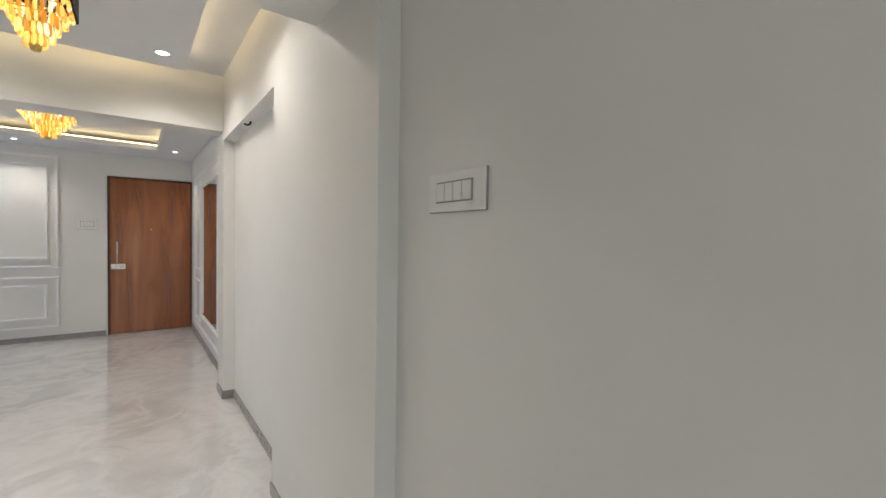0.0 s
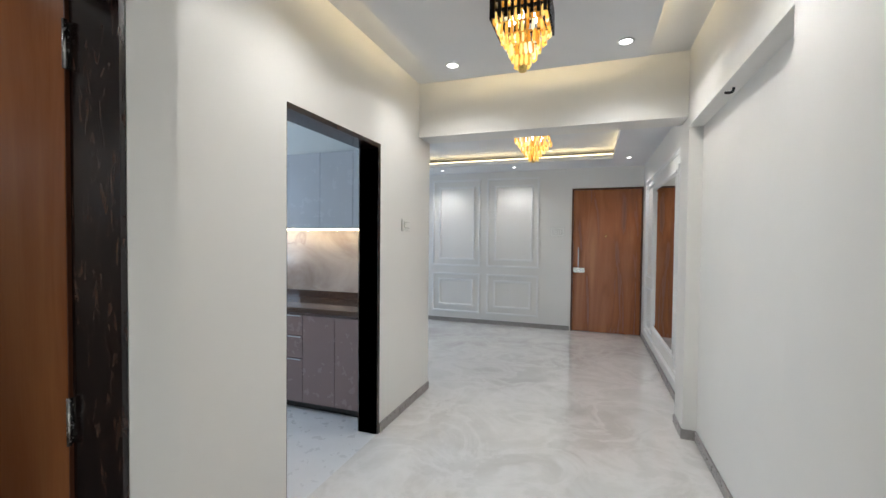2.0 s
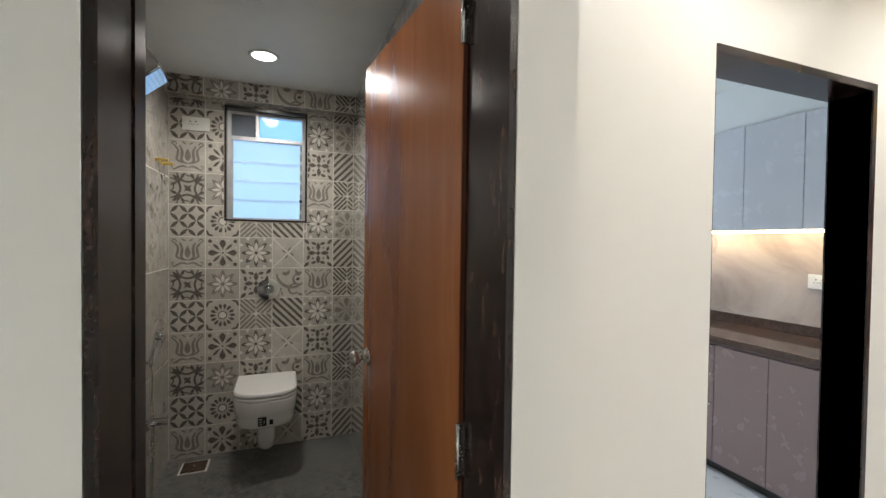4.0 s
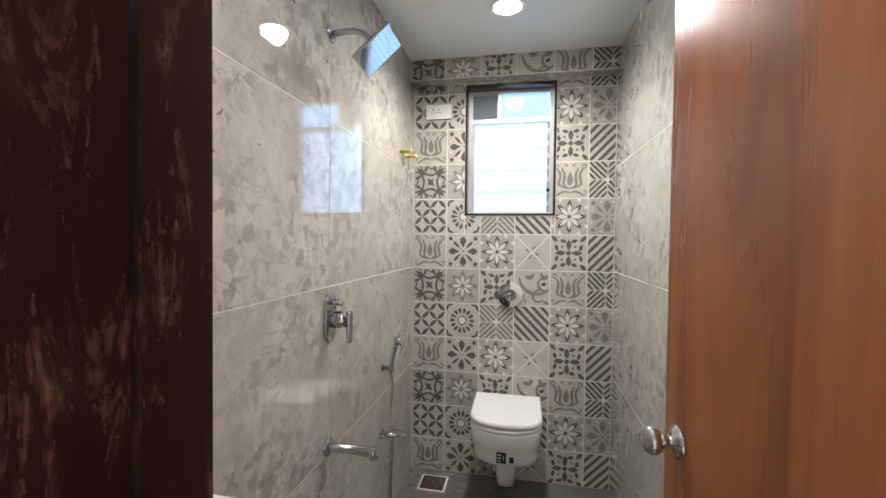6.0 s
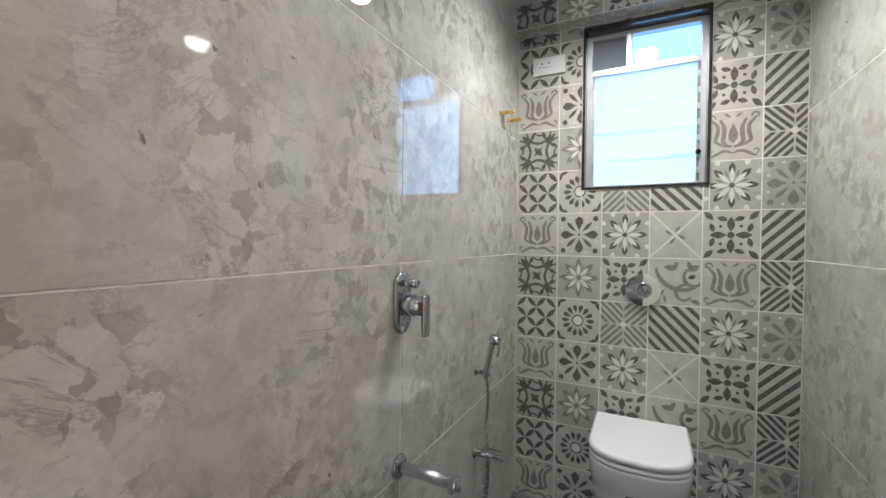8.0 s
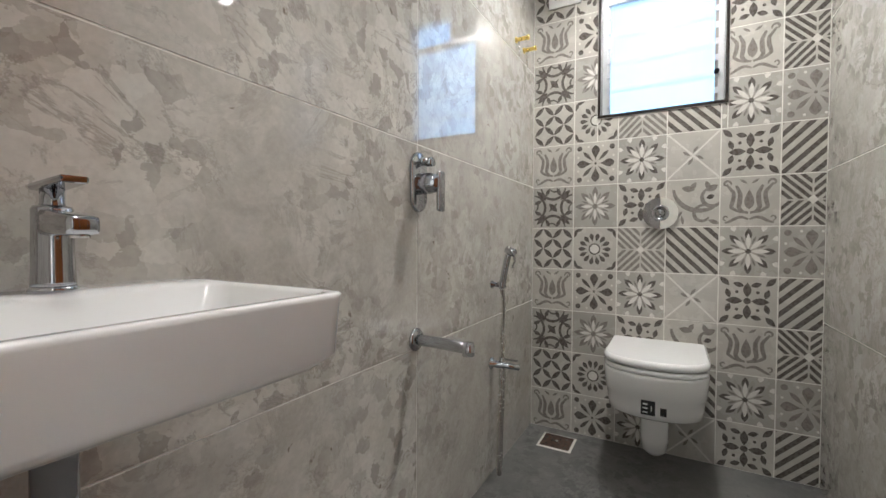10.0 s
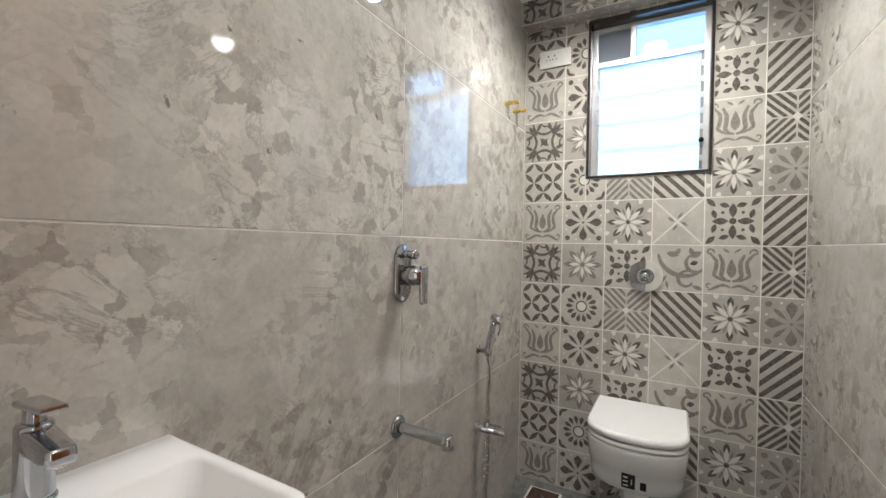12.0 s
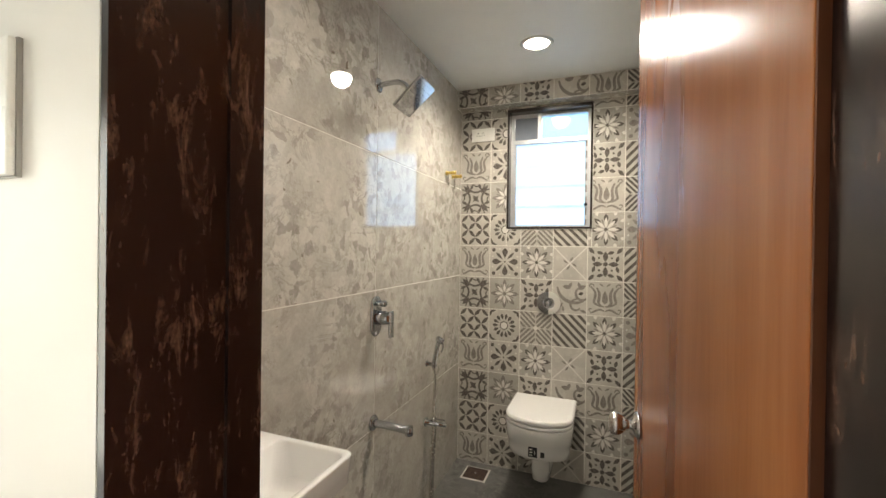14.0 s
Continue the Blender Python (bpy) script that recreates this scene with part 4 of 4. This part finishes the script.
def basin():
    b = thing("wash_basin", "white ceramic rectangular wall-hung wash basin", "wash basin", at=(-1.637, SY, 0.0))
    # local x along the wall, y into the room
    hx, dy, zt, zb = 0.222, 0.322, 0.897, 0.808
    bm = bmesh.new()

    def rr(x0, x1, y0, y1, r, z, n=5):
        pts = []
        for sx_, sy_, a0 in ((1, 1, 0), (-1, 1, 90), (-1, -1, 180), (1, -1, 270)):
            q = r if sy_ > 0 or y0 > 0.05 else 0.003
            cx, cy = (x1 - q if sx_ > 0 else x0 + q), (y1 - q if sy_ > 0 else y0 + q)
            for i in range(n + 1):
                a = radians(a0 + 90 * i / n)
                pts.append(bm.verts.new((cx + q * math.cos(a), cy + q * math.sin(a), z)))
        return pts
    rings = [rr(-hx + 0.06, hx - 0.06, 0.0, dy - 0.07, 0.02, zb - 0.006), rr(-hx + 0.022, hx - 0.022, 0.0, dy - 0.026, 0.025, zb + 0.004), rr(-hx + 0.005, hx - 0.005, 0.0, dy - 0.006, 0.028, zb + 0.020),
             rr(-hx + 0.002, hx - 0.002, 0.0, dy - 0.002, 0.028, zt - 0.006), rr(-hx + 0.001, hx - 0.001, 0.001, dy - 0.001, 0.027, zt - 0.002), rr(-hx + 0.004, hx - 0.004, 0.004, dy - 0.004, 0.026, zt),
             rr(-hx + 0.016, hx - 0.016, 0.095, dy - 0.016, 0.026, zt), rr(-hx + 0.020, hx - 0.020, 0.100, dy - 0.020, 0.028, zt - 0.005),
             rr(-hx + 0.045, hx - 0.045, 0.125, dy - 0.035, 0.04, zt - 0.075), rr(-hx + 0.08, hx - 0.08, 0.15, dy - 0.07, 0.05, zt - 0.088)]
    n = len(rings[0])
    for a, c in zip(rings, rings[1:]):
        for i in range(n):
            fc = bm.faces.new((a[i], a[(i + 1) % n], c[(i + 1) % n], c[i]))
            fc.smooth = True
    bm.faces.new(rings[0][::-1])
    bm.faces.new(rings[-1])
    part("bowl", bm, ceramic, b)
    part("drain", lathe([(0.022, 0), (0.022, 0.002), (0.014, 0.003), (0, 0.001)], pose(0, 0.21, zt - 0.089), 20), chrome, b, "", True)
    part("maker_mark", box((-0.03, 0.099, zt - 0.012), (0.03, 0.1005, zt - 0.008)), plastic_grey, b, "thin grey printed mark")
    part("bottle_trap", lathe([(0.016, -0.25), (0.030, -0.245), (0.030, -0.16), (0.016, -0.15), (0.016, 0.0)], pose(0, 0.19, zb - 0.012), 20), chrome, b, "chrome bottle trap", True)
    part("waste_pipe", tube([(0, 0.19, 0.56), (0, 0.1, 0.56), (0, 0.001, 0.56)], 0.016, 14), chrome, b, "", True)
    t = thing("basin_tap", "chrome single-lever pillar tap on the basin", "tap", at=(-1.683, SY + 0.05, 0.8975))
    t.scale = (0.76, 0.80, 0.86)
    part("body", lathe([(0.0255, 0.006), (0.0255, 0.012), (0.0245, 0.03), (0.0235, 0.085), (0.0235, 0.104), (0.021, 0.108), (0, 0.109)], pose(0, 0, 0), 32), chrome, t, "", True)
    part("foot", lathe([(0.028, 0), (0.028, 0.004), (0.026, 0.007), (0.02, 0.008)], pose(0, 0, 0), 28), chrome, t, "", True)
    bm = box((-0.021, 0.0, 0.070), (0.021, 0.098, 0.106), 0.009)
    for v in bm.verts:
        k = max(0.0, v.co.y / 0.098)
        v.co.x *= 1 - 0.12 * k
        v.co.z = 0.106 - (0.106 - v.co.z) * (1 - 0.38 * k) - 0.012 * k
    sp_ = part("spout", bm, chrome, t, "", True)
    part("aerator", lathe([(0.011, 0), (0.011, -0.006), (0, -0.006)], pose(0, 0.082, 0.074), 16), steel, sp_, "steel aerator ring", True)
    part("neck", lathe([(0.016, 0), (0.014, 0.006), (0.014, 0.024)], pose(0, 0, 0.106), 20), chrome, t, "", True)
    bm = box((-0.019, -0.026, 0.128), (0.019, 0.072, 0.137), 0.004)
    for v in bm.verts:
        k = max(0.0, v.co.y / 0.072)
        v.co.z += 0.006 * k
        v.co.x *= 1 - 0.15 * k
    part("lever", bm, chrome, t)


mixer(), spout(), health_faucet(), shower_head(), basin()
inlet_cap(-3.32, SY, 1.862), inlet_cap(-3.43, SY, 1.858)

dr = thing("floor_drain", "square dark floor drain cover with pale sealant edge", "floor drain", at=(-3.46, 0.412, -0.004))
part("sealant", box((-0.075, -0.078, 0), (0.075, 0.078, 0.0025), 0.001), grout, dr, "white sealant rim")
part("cover", box((-0.064, -0.067, 0.0025), (0.064, 0.067, 0.006), 0.002), counter_stone, dr)
part("screw", lathe([(0.008, 0), (0.007, 0.002), (0, 0.002)], pose(0, 0, 0.006), 16), chrome, dr, "", True)


# ---------------------------------------------------------------- bathroom window
def bath_window():
    w = tagged(thing("window_1", "aluminium bathroom window with frosted glass louvres and granite rim", "window", at=(X0, 0, 0)), kind="structure")
    # dark granite rim lines the opening
    rim = part("window_frame", boxes(((-0.14, WY0, WZ0), (0.006, WY0 + 0.012, WZ1)), ((-0.14, WY1 - 0.012, WZ0), (0.006, WY1, WZ1)), ((-0.14, WY0 + 0.012, WZ0), (0.006, WY1 - 0.012, WZ0 + 0.012)), ((-0.14, WY0 + 0.012, WZ1 - 0.02), (0.006, WY1 - 0.012, WZ1))), granite_rim, w, "dark granite lining")
    a, b, c, d = WY0 + 0.012, WY1 - 0.012, WZ0 + 0.012, WZ1 - 0.02
    zt = c + 0.535
    al = bmesh.new()
    for lo, hi in (((-0.10, a, c), (-0.055, a + 0.022, d)), ((-0.10, b - 0.022, c), (-0.055, b, d)), ((-0.10, a + 0.022, c), (-0.055, b - 0.022, c + 0.014)), ((-0.10, a + 0.022, d - 0.02), (-0.055, b - 0.022, d)), ((-0.10, a + 0.022, zt), (-0.05, b - 0.022, zt + 0.028)), ((-0.10, a + 0.17, zt + 0.028), (-0.05, a + 0.195, d - 0.02))):
        add_box(al, lo, hi, 0.002)
    part("sash", al, aluminium, w, "grey aluminium sash bars")
    for s in (a + 0.022, b - 0.034):
        ch = part("louvre_channel", box((-0.085, s, c + 0.016), (-0.06, s + 0.012, zt - 0.002), 0.001), plastic_grey if s > 0.8 else aluminium, w, "louvre clip channel")
        for k in range(7):
            part("clip", box((-0.060, s - 0.001, c + 0.05 + 0.07 * k), (-0.050, s + 0.013, c + 0.075 + 0.07 * k), 0.001), aluminium, ch)
    part("latch", lathe([(0.011, 0), (0.010, 0.012), (0, 0.014)], pose(-0.05, b - 0.028, c + 0.14, 0, 90, 0), 14), black_metal, w, "black louvre latch knob", True)
    for k in range(4):
        z = c + 0.036 + 0.130 * k
        lv = part("louvre", box((-0.003, a + 0.034, -0.074), (0.003, b - 0.034, 0.074), 0.001), louvre_glass, w, "frosted glass louvre slat")
        lv.matrix_local = pose(-0.078, 0, z + 0.035, 0, 12, 0)
        lv.visible_shadow = False
        part("edge", box((0.0031, a + 0.036, -0.074), (0.0050, b - 0.036, -0.066)), glass_edge, lv, "aqua cut glass edge")
    p = part("pane", box((-0.080, a + 0.195, zt + 0.028), (-0.075, b - 0.022, d - 0.02)), clear_glass, w, "clear blue-tinted fanlight pane")
    p.visible_shadow = False
    part("vent_flap", box((-0.085, a + 0.022, zt + 0.028), (-0.075, a + 0.17, d - 0.02)), outside_wall, w, "grey blanked-off fan opening")


bath_window()
bd = tagged(finish("backdrop", box((-7.4, -4, -3), (-7.3, 6, 8)), sky_backdrop), "bright hazy blue daylight outside the window", "sky", kind="structure")

# ---------------------------------------------------------------- stone wall tiles of the bathroom
ZJ = [-0.004, 0.642, 1.226, 1.80, BCEIL]
J = 0.0017


def stone_tiles(owner_name, y0, y1, x_edges, prefix_label):
    owner = bpy.data.objects[owner_name]
    for xa, xb in zip(x_edges, x_edges[1:]):
        for za, zb in zip(ZJ, ZJ[1:]):
            part("tile", box((xa + J, y0, za + J), (xb - J, y1, zb - J), 0.0008), wall_stone, owner)


stone_tiles("wall_bathroom_south", BY0 - 0.010, BY0, [X0 - 0.010, -2.497, BIX - 0.007], "")
stone_tiles("wall_bathroom_north", BY1, BY1 + 0.010, [X0 - 0.010, -2.60, BIX - 0.007], "")

# ---------------------------------------------------------------- patterned tiles
PITCH, PITCH_Z, ROW0 = 0.2009, 0.2057, -0.013


def lens(cx, cy, length, width, deg, tip=0.0, n=7):
    """A pointed leaf; tip > 0 makes its outer end fat, like a drop."""
    pts = []
    for i in range(n + 1):
        u = i / n
        pts.append((u - 0.5, 0.5 * math.sin(math.pi * u ** (1 + tip))))
    for i in range(n - 1, 0, -1):
        u = i / n
        pts.append((u - 0.5, -0.5 * math.sin(math.pi * u ** (1 + tip))))
    c, s = math.cos(radians(deg)), math.sin(radians(deg))
    return [(cx + c * x * length - s * y * width, cy + s * x * length + c * y * width) for x, y in pts]


def disc(cx, cy, r, n=14):
    return [(cx + r * math.cos(2 * math.pi * i / n), cy + r * math.sin(2 * math.pi * i / n)) for i in range(n)]


def ribbon(line, width):
    """Quads that follow a line, tapering at both ends."""
    out = []
    n = len(line) - 1
    side = []
    for i, (x, y) in enumerate(line):
        x0, y0 = line[max(i - 1, 0)]
        x1, y1 = line[min(i + 1, n)]
        d = math.hypot(x1 - x0, y1 - y0) or 1
        w = width * (0.35 + 0.65 * math.sin(math.pi * (0.08 + 0.84 * i / n)))
        side.append((-(y1 - y0) / d * w / 2, (x1 - x0) / d * w / 2))
    for i in range(n):
        (ax, ay), (bx, by), (sx, sy), (tx, ty) = line[i], line[i + 1], side[i], side[i + 1]
        out.append([(ax - sx, ay - sy), (bx - tx, by - ty), (bx + tx, by + ty), (ax + sx, ay + sy)])
    return out


def arc(cx, cy, r, a0, a1, n=10, squash=1.0, shrink=1.0):
    return [(cx + r * (1 + (shrink - 1) * i / n) * math.cos(radians(a0 + (a1 - a0) * i / n)), cy + squash * r * (1 + (shrink - 1) * i / n) * math.sin(radians(a0 + (a1 - a0) * i / n))) for i in range(n + 1)]


def mirrored(polys):
    return polys + [[(-x, y) for x, y in p][::-1] for p in polys]


# each design: ground (1 pale, 0 grey) and a list of (ink, polygon), on a square of side 1; inks: 2 dark, 3 middle, 4 pale
def d_circles():
    out = []
    for cx in (-0.24, 0.24):
        for cy in (-0.24, 0.24):
            for k in range(4):
                a = radians(45 + 90 * k)
                out.append((2, lens(cx + 0.175 * math.cos(a), cy + 0.175 * math.sin(a), 0.33, 0.11, 135 + 90 * k)))
    return 1, out


def d_tulip():
    out = [(3, lens(0, 0.04, 0.40, 0.17, 90, -0.3))]
    for dx, top, w in ((0.16, 0.30, 0.085), (0.29, 0.33, 0.075)):
        line = []
        for i in range(17):
            u = i / 16
            x = dx * math.sqrt(min(1.0, u / 0.25)) - 0.14 * dx * math.sin(math.pi * max(0.0, u - 0.3) / 0.7) + 0.3 * dx * max(0.0, u - 0.75) / 0.25
            line.append((0.015 + x, -0.23 + (top + 0.25) * u ** 1.15))
        out += [(3, p) for p in mirrored(ribbon(line, w))]
    out += [(3, p) for p in mirrored(ribbon(arc(0.38, 0.36, 0.075, 200, -60, 10, 1, 0.55), 0.045))]
    out += [(3, p) for p in mirrored([lens(0.10, 0.40, 0.16, 0.05, 35)])]
    out += [(3, p) for p in mirrored(ribbon([(0.01 + 0.40 * i / 12, -0.37 + 0.055 * math.sin(4.4 * i / 12 + 0.2)) for i in range(13)], 0.06))]
    out += [(3, p) for p in mirrored(ribbon(arc(0.39, -0.33, 0.055, -90, 170, 9, 1, 0.5), 0.035))]
    return 1, out


def d_vine():
    out = []
    for k in range(4):
        c, s = math.cos(radians(90 * k)), math.sin(radians(90 * k))

        def turn(p):
            return [(c * x - s * y, s * x + c * y) for x, y in p]
        # a loop that opens to the tile's edge, and a leaf cluster in the corner
        for p in ribbon(arc(0.0, 0.50, 0.30, 185, 355, 14), 0.065):
            out.append((2, turn(p)))
        for p in ribbon(arc(0.05, 0.52, 0.15, 200, 330, 10, 1, 0.8), 0.04):
            out.append((2, turn(p)))
        for d, r, l, w in ((45, 0.42, 0.34, 0.12), (-5, 0.40, 0.22, 0.09), (95, 0.40, 0.22, 0.09)):
            out.append((2, turn(lens(r * math.cos(radians(d * 0.5 + 22.5)), r * math.sin(radians(d * 0.5 + 22.5)), l, w, 45 + (d - 45) * 1.4))))
    out.append((2, lens(0, 0, 0.30, 0.13, 135)))
    out.append((2, lens(0, 0, 0.30, 0.08, 45)))
    return 0, out


def d_drops(ink=2, ground=1):
    out = []
    for k in range(4):
        a = radians(90 * k)
        out.append((ink, lens(0.25 * math.cos(a), 0.25 * math.sin(a), 0.36, 0.19, 90 * k, 0.75)))
        b = radians(45 + 90 * k)
        out.append((ink, lens(0.24 * math.cos(b), 0.24 * math.sin(b), 0.34, 0.085, 45 + 90 * k, 0.5)))
        out.append((ink, disc(0.52 * math.cos(b), 0.52 * math.sin(b), 0.06)))
        for e in (-22, 22):
            g = radians(90 * k + e)
            out.append((4, disc(0.43 * math.cos(g), 0.43 * math.sin(g), 0.025, 8)))
    out.append((ink, disc(0, 0, 0.03, 8)))
    return ground, out


def d_flower():
    out = []
    for k in range(8):
        a = radians(45 * k)
        out.append((3, lens(0.29 * math.cos(a), 0.29 * math.sin(a), 0.34, 0.13, 45 * k, 0.2)))
        out.append((4, lens(0.19 * math.cos(a), 0.19 * math.sin(a), 0.28, 0.07, 45 * k)))
        out.append((3, lens(0.24 * math.cos(a + 0.39), 0.24 * math.sin(a + 0.39), 0.2, 0.04, 45 * k + 22.5)))
    out.append((3, disc(0, 0, 0.06)))
    return 0, out


def d_gear():
    out = []
    for k in range(14):
        a = radians(360 / 14 * k)
        out.append((2, lens(0.27 * math.cos(a), 0.27 * math.sin(a), 0.21, 0.10, 360 / 14 * k, 0.6)))
    for k in range(4):
        b = radians(45 + 90 * k)
        for e in (-1, 1):
            out.append((2, lens(0.57 * math.cos(b) + e * 0.05 * math.sin(b), 0.57 * math.sin(b) - e * 0.05 * math.cos(b), 0.22, 0.07, 45 + 90 * k + e * 62)))
    out += [(2, disc(0, 0, 0.135, 20)), (4, disc(0, 0, 0.105, 20))]
    return 1, out


def d_star():
    out = []
    for k in range(8):
        a = radians(45 * k)
        b = radians(45 * k + 22.5)
        out.append((2, lens(0.31 * math.cos(a), 0.31 * math.sin(a), 0.30, 0.125, 45 * k, 0.25)))
        out.append((4, lens(0.20 * math.cos(a), 0.20 * math.sin(a), 0.32, 0.085, 45 * k)))
        out.append((3, lens(0.24 * math.cos(b), 0.24 * math.sin(b), 0.18, 0.04, 45 * k + 22.5)))
    for k in range(4):
        b = radians(45 + 90 * k)
        for e in (-16, 16):
            g = radians(45 + 90 * k + e)
            out.append((4, lens(0.53 * math.cos(g), 0.53 * math.sin(g), 0.15, 0.10, 45 + 90 * k + e * 2)))
    out.append((2, disc(0, 0, 0.05)))
    return 0, out


def d_petals():
    out = []
    for k in range(4):
        a = radians(90 * k)
        out.append((2, lens(0.22 * math.cos(a), 0.22 * math.sin(a), 0.30, 0.14, 90 * k)))
        b = radians(45 + 90 * k)
        out.append((2, lens(0.55 * math.cos(b), 0.55 * math.sin(b), 0.24, 0.11, 45 + 90 * k)))
        for e in (-1, 1):
            out.append((2, lens(0.36 * math.cos(b + e * 0.36), 0.36 * math.sin(b + e * 0.36), 0.20, 0.10, 45 + 90 * k - e * 28)))
        out.append((2, disc(0.25 * math.cos(b), 0.25 * math.sin(b), 0.032, 8)))
    out.append((2, disc(0, 0, 0.065)))
    return 1, out


def strip(x0, y0, x1, y1, w):
    d = math.hypot(x1 - x0, y1 - y0)
    sx, sy = -(y1 - y0) / d * w / 2, (x1 - x0) / d * w / 2
    return [(x0 - sx, y0 - sy), (x1 - sx, y1 - sy), (x1 + sx, y1 + sy), (x0 + sx, y0 + sy)]


def d_lattice_bold(ink=2):
    out = []
    for qx in (-0.25, 0.25):
        for qy in (-0.25, 0.25):
            s = 1 if qx * qy > 0 else -1
            for o in (-0.32, -0.16, 0.0, 0.16, 0.32):
                p = strip(qx - 0.25 + o, qy - s * 0.25 - s * 0.0, qx + 0.25 + o, qy + s * 0.25, 0.062)
                out.append((ink, clip_rect(p, qx - 0.235, qx + 0.235, qy - 0.235, qy + 0.235)))
    out.append((4, [(0, -0.09), (0.09, 0), (0, 0.09), (-0.09, 0)]))
    return 1, out


def d_cross():
    out = [(4, strip(-0.5, -0.5, 0.5, 0.5, 0.035)), (4, strip(-0.5, 0.5, 0.5, -0.5, 0.035))]
    for k in range(4):
        a = radians(90 * k + 45)
        out.append((3, lens(0.10 * math.cos(a) + 0.06 * math.cos(a + 1.2), 0.10 * math.sin(a) + 0.06 * math.sin(a + 1.2), 0.17, 0.06, 90 * k + 45 + 12)))
        out.append((4, lens(0.08 * math.cos(a), 0.08 * math.sin(a), 0.2, 0.05, 90 * k + 45)))
    return 1, out


def d_swirl():
    out = [(3, p) for p in ribbon(arc(0.16, 0.34, 0.52, 185, 300, 16, 1, 0.95), 0.10)]
    out += [(3, p) for p in ribbon(arc(0.20, -0.24, 0.20, 60, 330, 16, 1, 0.6), 0.07)]
    out += [(3, p) for p in ribbon(arc(0.38, 0.10, 0.22, 120, 330, 12, 1, 0.7), 0.08)]
    for cx, cy, l, w, d in ((-0.08, 0.30, 0.26, 0.13, -10), (0.02, 0.36, 0.18, 0.10, 60), (0.36, 0.30, 0.24, 0.13, 30), (0.28, 0.36, 0.2, 0.1, 110), (-0.26, -0.26, 0.26, 0.07, 50), (-0.18, -0.36, 0.2, 0.06, 100), (0.4, -0.4, 0.24, 0.09, -20)):
        out.append((3, lens(cx, cy, l, w, d)))
    out.append((2, lens(0.33, 0.12, 0.16, 0.1, 20)))
    return 1, out


def d_stripes(sign):
    return 1, [(2, strip(o - 0.7, -0.7 * sign, o + 0.7, 0.7 * sign, 0.085)) for o in [-1 + 0.25 * k for k in range(9)]]


def clip_rect(poly, x0, x1, y0, y1):
    for axis, lim, keep in ((0, x0, 1), (0, x1, -1), (1, y0, 1), (1, y1, -1)):
        out = []
        for a, b in zip(poly, poly[1:] + poly[:1]):
            ia, ib = (a[axis] - lim) * keep >= 0, (b[axis] - lim) * keep >= 0
            if ia:
                out.append(a)
            if ia != ib:
                u = (lim - a[axis]) / (b[axis] - a[axis])
                out.append((a[0] + u * (b[0] - a[0]), a[1] + u * (b[1] - a[1])))
        poly = out
        if len(poly) < 3:
            return []
    return poly


COLUMNS = [
    [d_tulip(), d_circles(), d_vine()],
    [d_drops(), d_gear(), d_flower()],
    [d_star(), d_lattice_bold(3), d_petals()],
    [d_cross(), d_stripes(-1), d_swirl()],
    [d_petals(), d_star(), d_tulip()],
    [d_stripes(1), d_drops(3, 0), d_lattice_bold()],
]


def printed_tile(owner, design, x, ya, za, y0, y1, z0, z1, deep):
    """One tile whose full square starts at (ya, za), cut to y0..y1, z0..z1, its face at x."""
    g = 0.0019
    y0, y1, z0, z1 = y0 + g, y1 - g, z0 + g, z1 - g
    if y1 - y0 < 0.006 or z1 - z0 < 0.006:
        return
    ground, inks = design
    bm = bmesh.new()
    add_box(bm, (x - deep, y0, z0), (x, y1, z1), 0.0009, 1 - ground)
    e = 0.0012
    for k, (ink, poly) in enumerate(inks):
        if len(poly) < 3:
            continue
        pts = [(ya + PITCH * (0.5 + px), za + PITCH_Z * (0.5 + py)) for px, py in poly]
        pts = clip_rect(pts, y0 + e, y1 - e, z0 + e, z1 - e)
        if len(pts) < 3:
            continue
        lift = 0.00018 + 0.00002 * (k % 5) + (0.00012 if ink == 4 else 0)
        try:
            f = bm.faces.new([bm.verts.new((x + lift, a, b)) for a, b in pts])
        except ValueError:
            continue
        f.normal_update()
        if f.normal.x < 0:
            f.normal_flip()
        f.material_index = ink
    part("tile", bm, [tile_base, tile_grey, ink_dark, ink_mid, ink_light], owner)


wall_w, ledge = bpy.data.objects["wall_bathroom_window"], bpy.data.objects["ledge_bathroom"]
YS = [BY0 + 0.0043 + PITCH * i for i in range(6)]
for i, ya in enumerate(YS):
    ca, cb_ = max(BY0, ya) if i else BY0, (BY1 if i == 5 else min(BY1, ya + PITCH))
    for j in range(12):
        za = ROW0 + PITCH_Z * j
        ta, tb = max(za, -0.004), min(za + PITCH_Z, 2.309)
        design = COLUMNS[i][j % 3]
        if j == 11:
            printed_tile(ledge, design, X0 + 0.0815, ya, za, ca, cb_, 2.312, BCEIL, 0.010)
        cuts = [(ca, cb_, ta, tb)]
        if cb_ > WY0 and ca < WY1 and tb > WZ0 and ta < WZ1:
            cuts = []
            if ca < WY0:
                cuts.append((ca, WY0, ta, tb))
            if cb_ > WY1:
                cuts.append((WY1, cb_, ta, tb))
            if ta < WZ0:
                cuts.append((max(ca, WY0), min(cb_, WY1), ta, WZ0))
            if tb > WZ1:
                cuts.append((max(ca, WY0), min(cb_, WY1), WZ1, tb))
        for q in cuts:
            printed_tile(wall_w, design, X0, ya, za, *q, 0.0115)
# underside of the ledge
for i, ya in enumerate(YS):
    part("tile", box((X0 - 0.011, max(BY0, ya) + 0.001, 2.3095), (X0 + 0.0805, (BY1 if i == 5 else min(BY1, ya + PITCH)) - 0.001, 2.3112)), tile_grey, ledge)
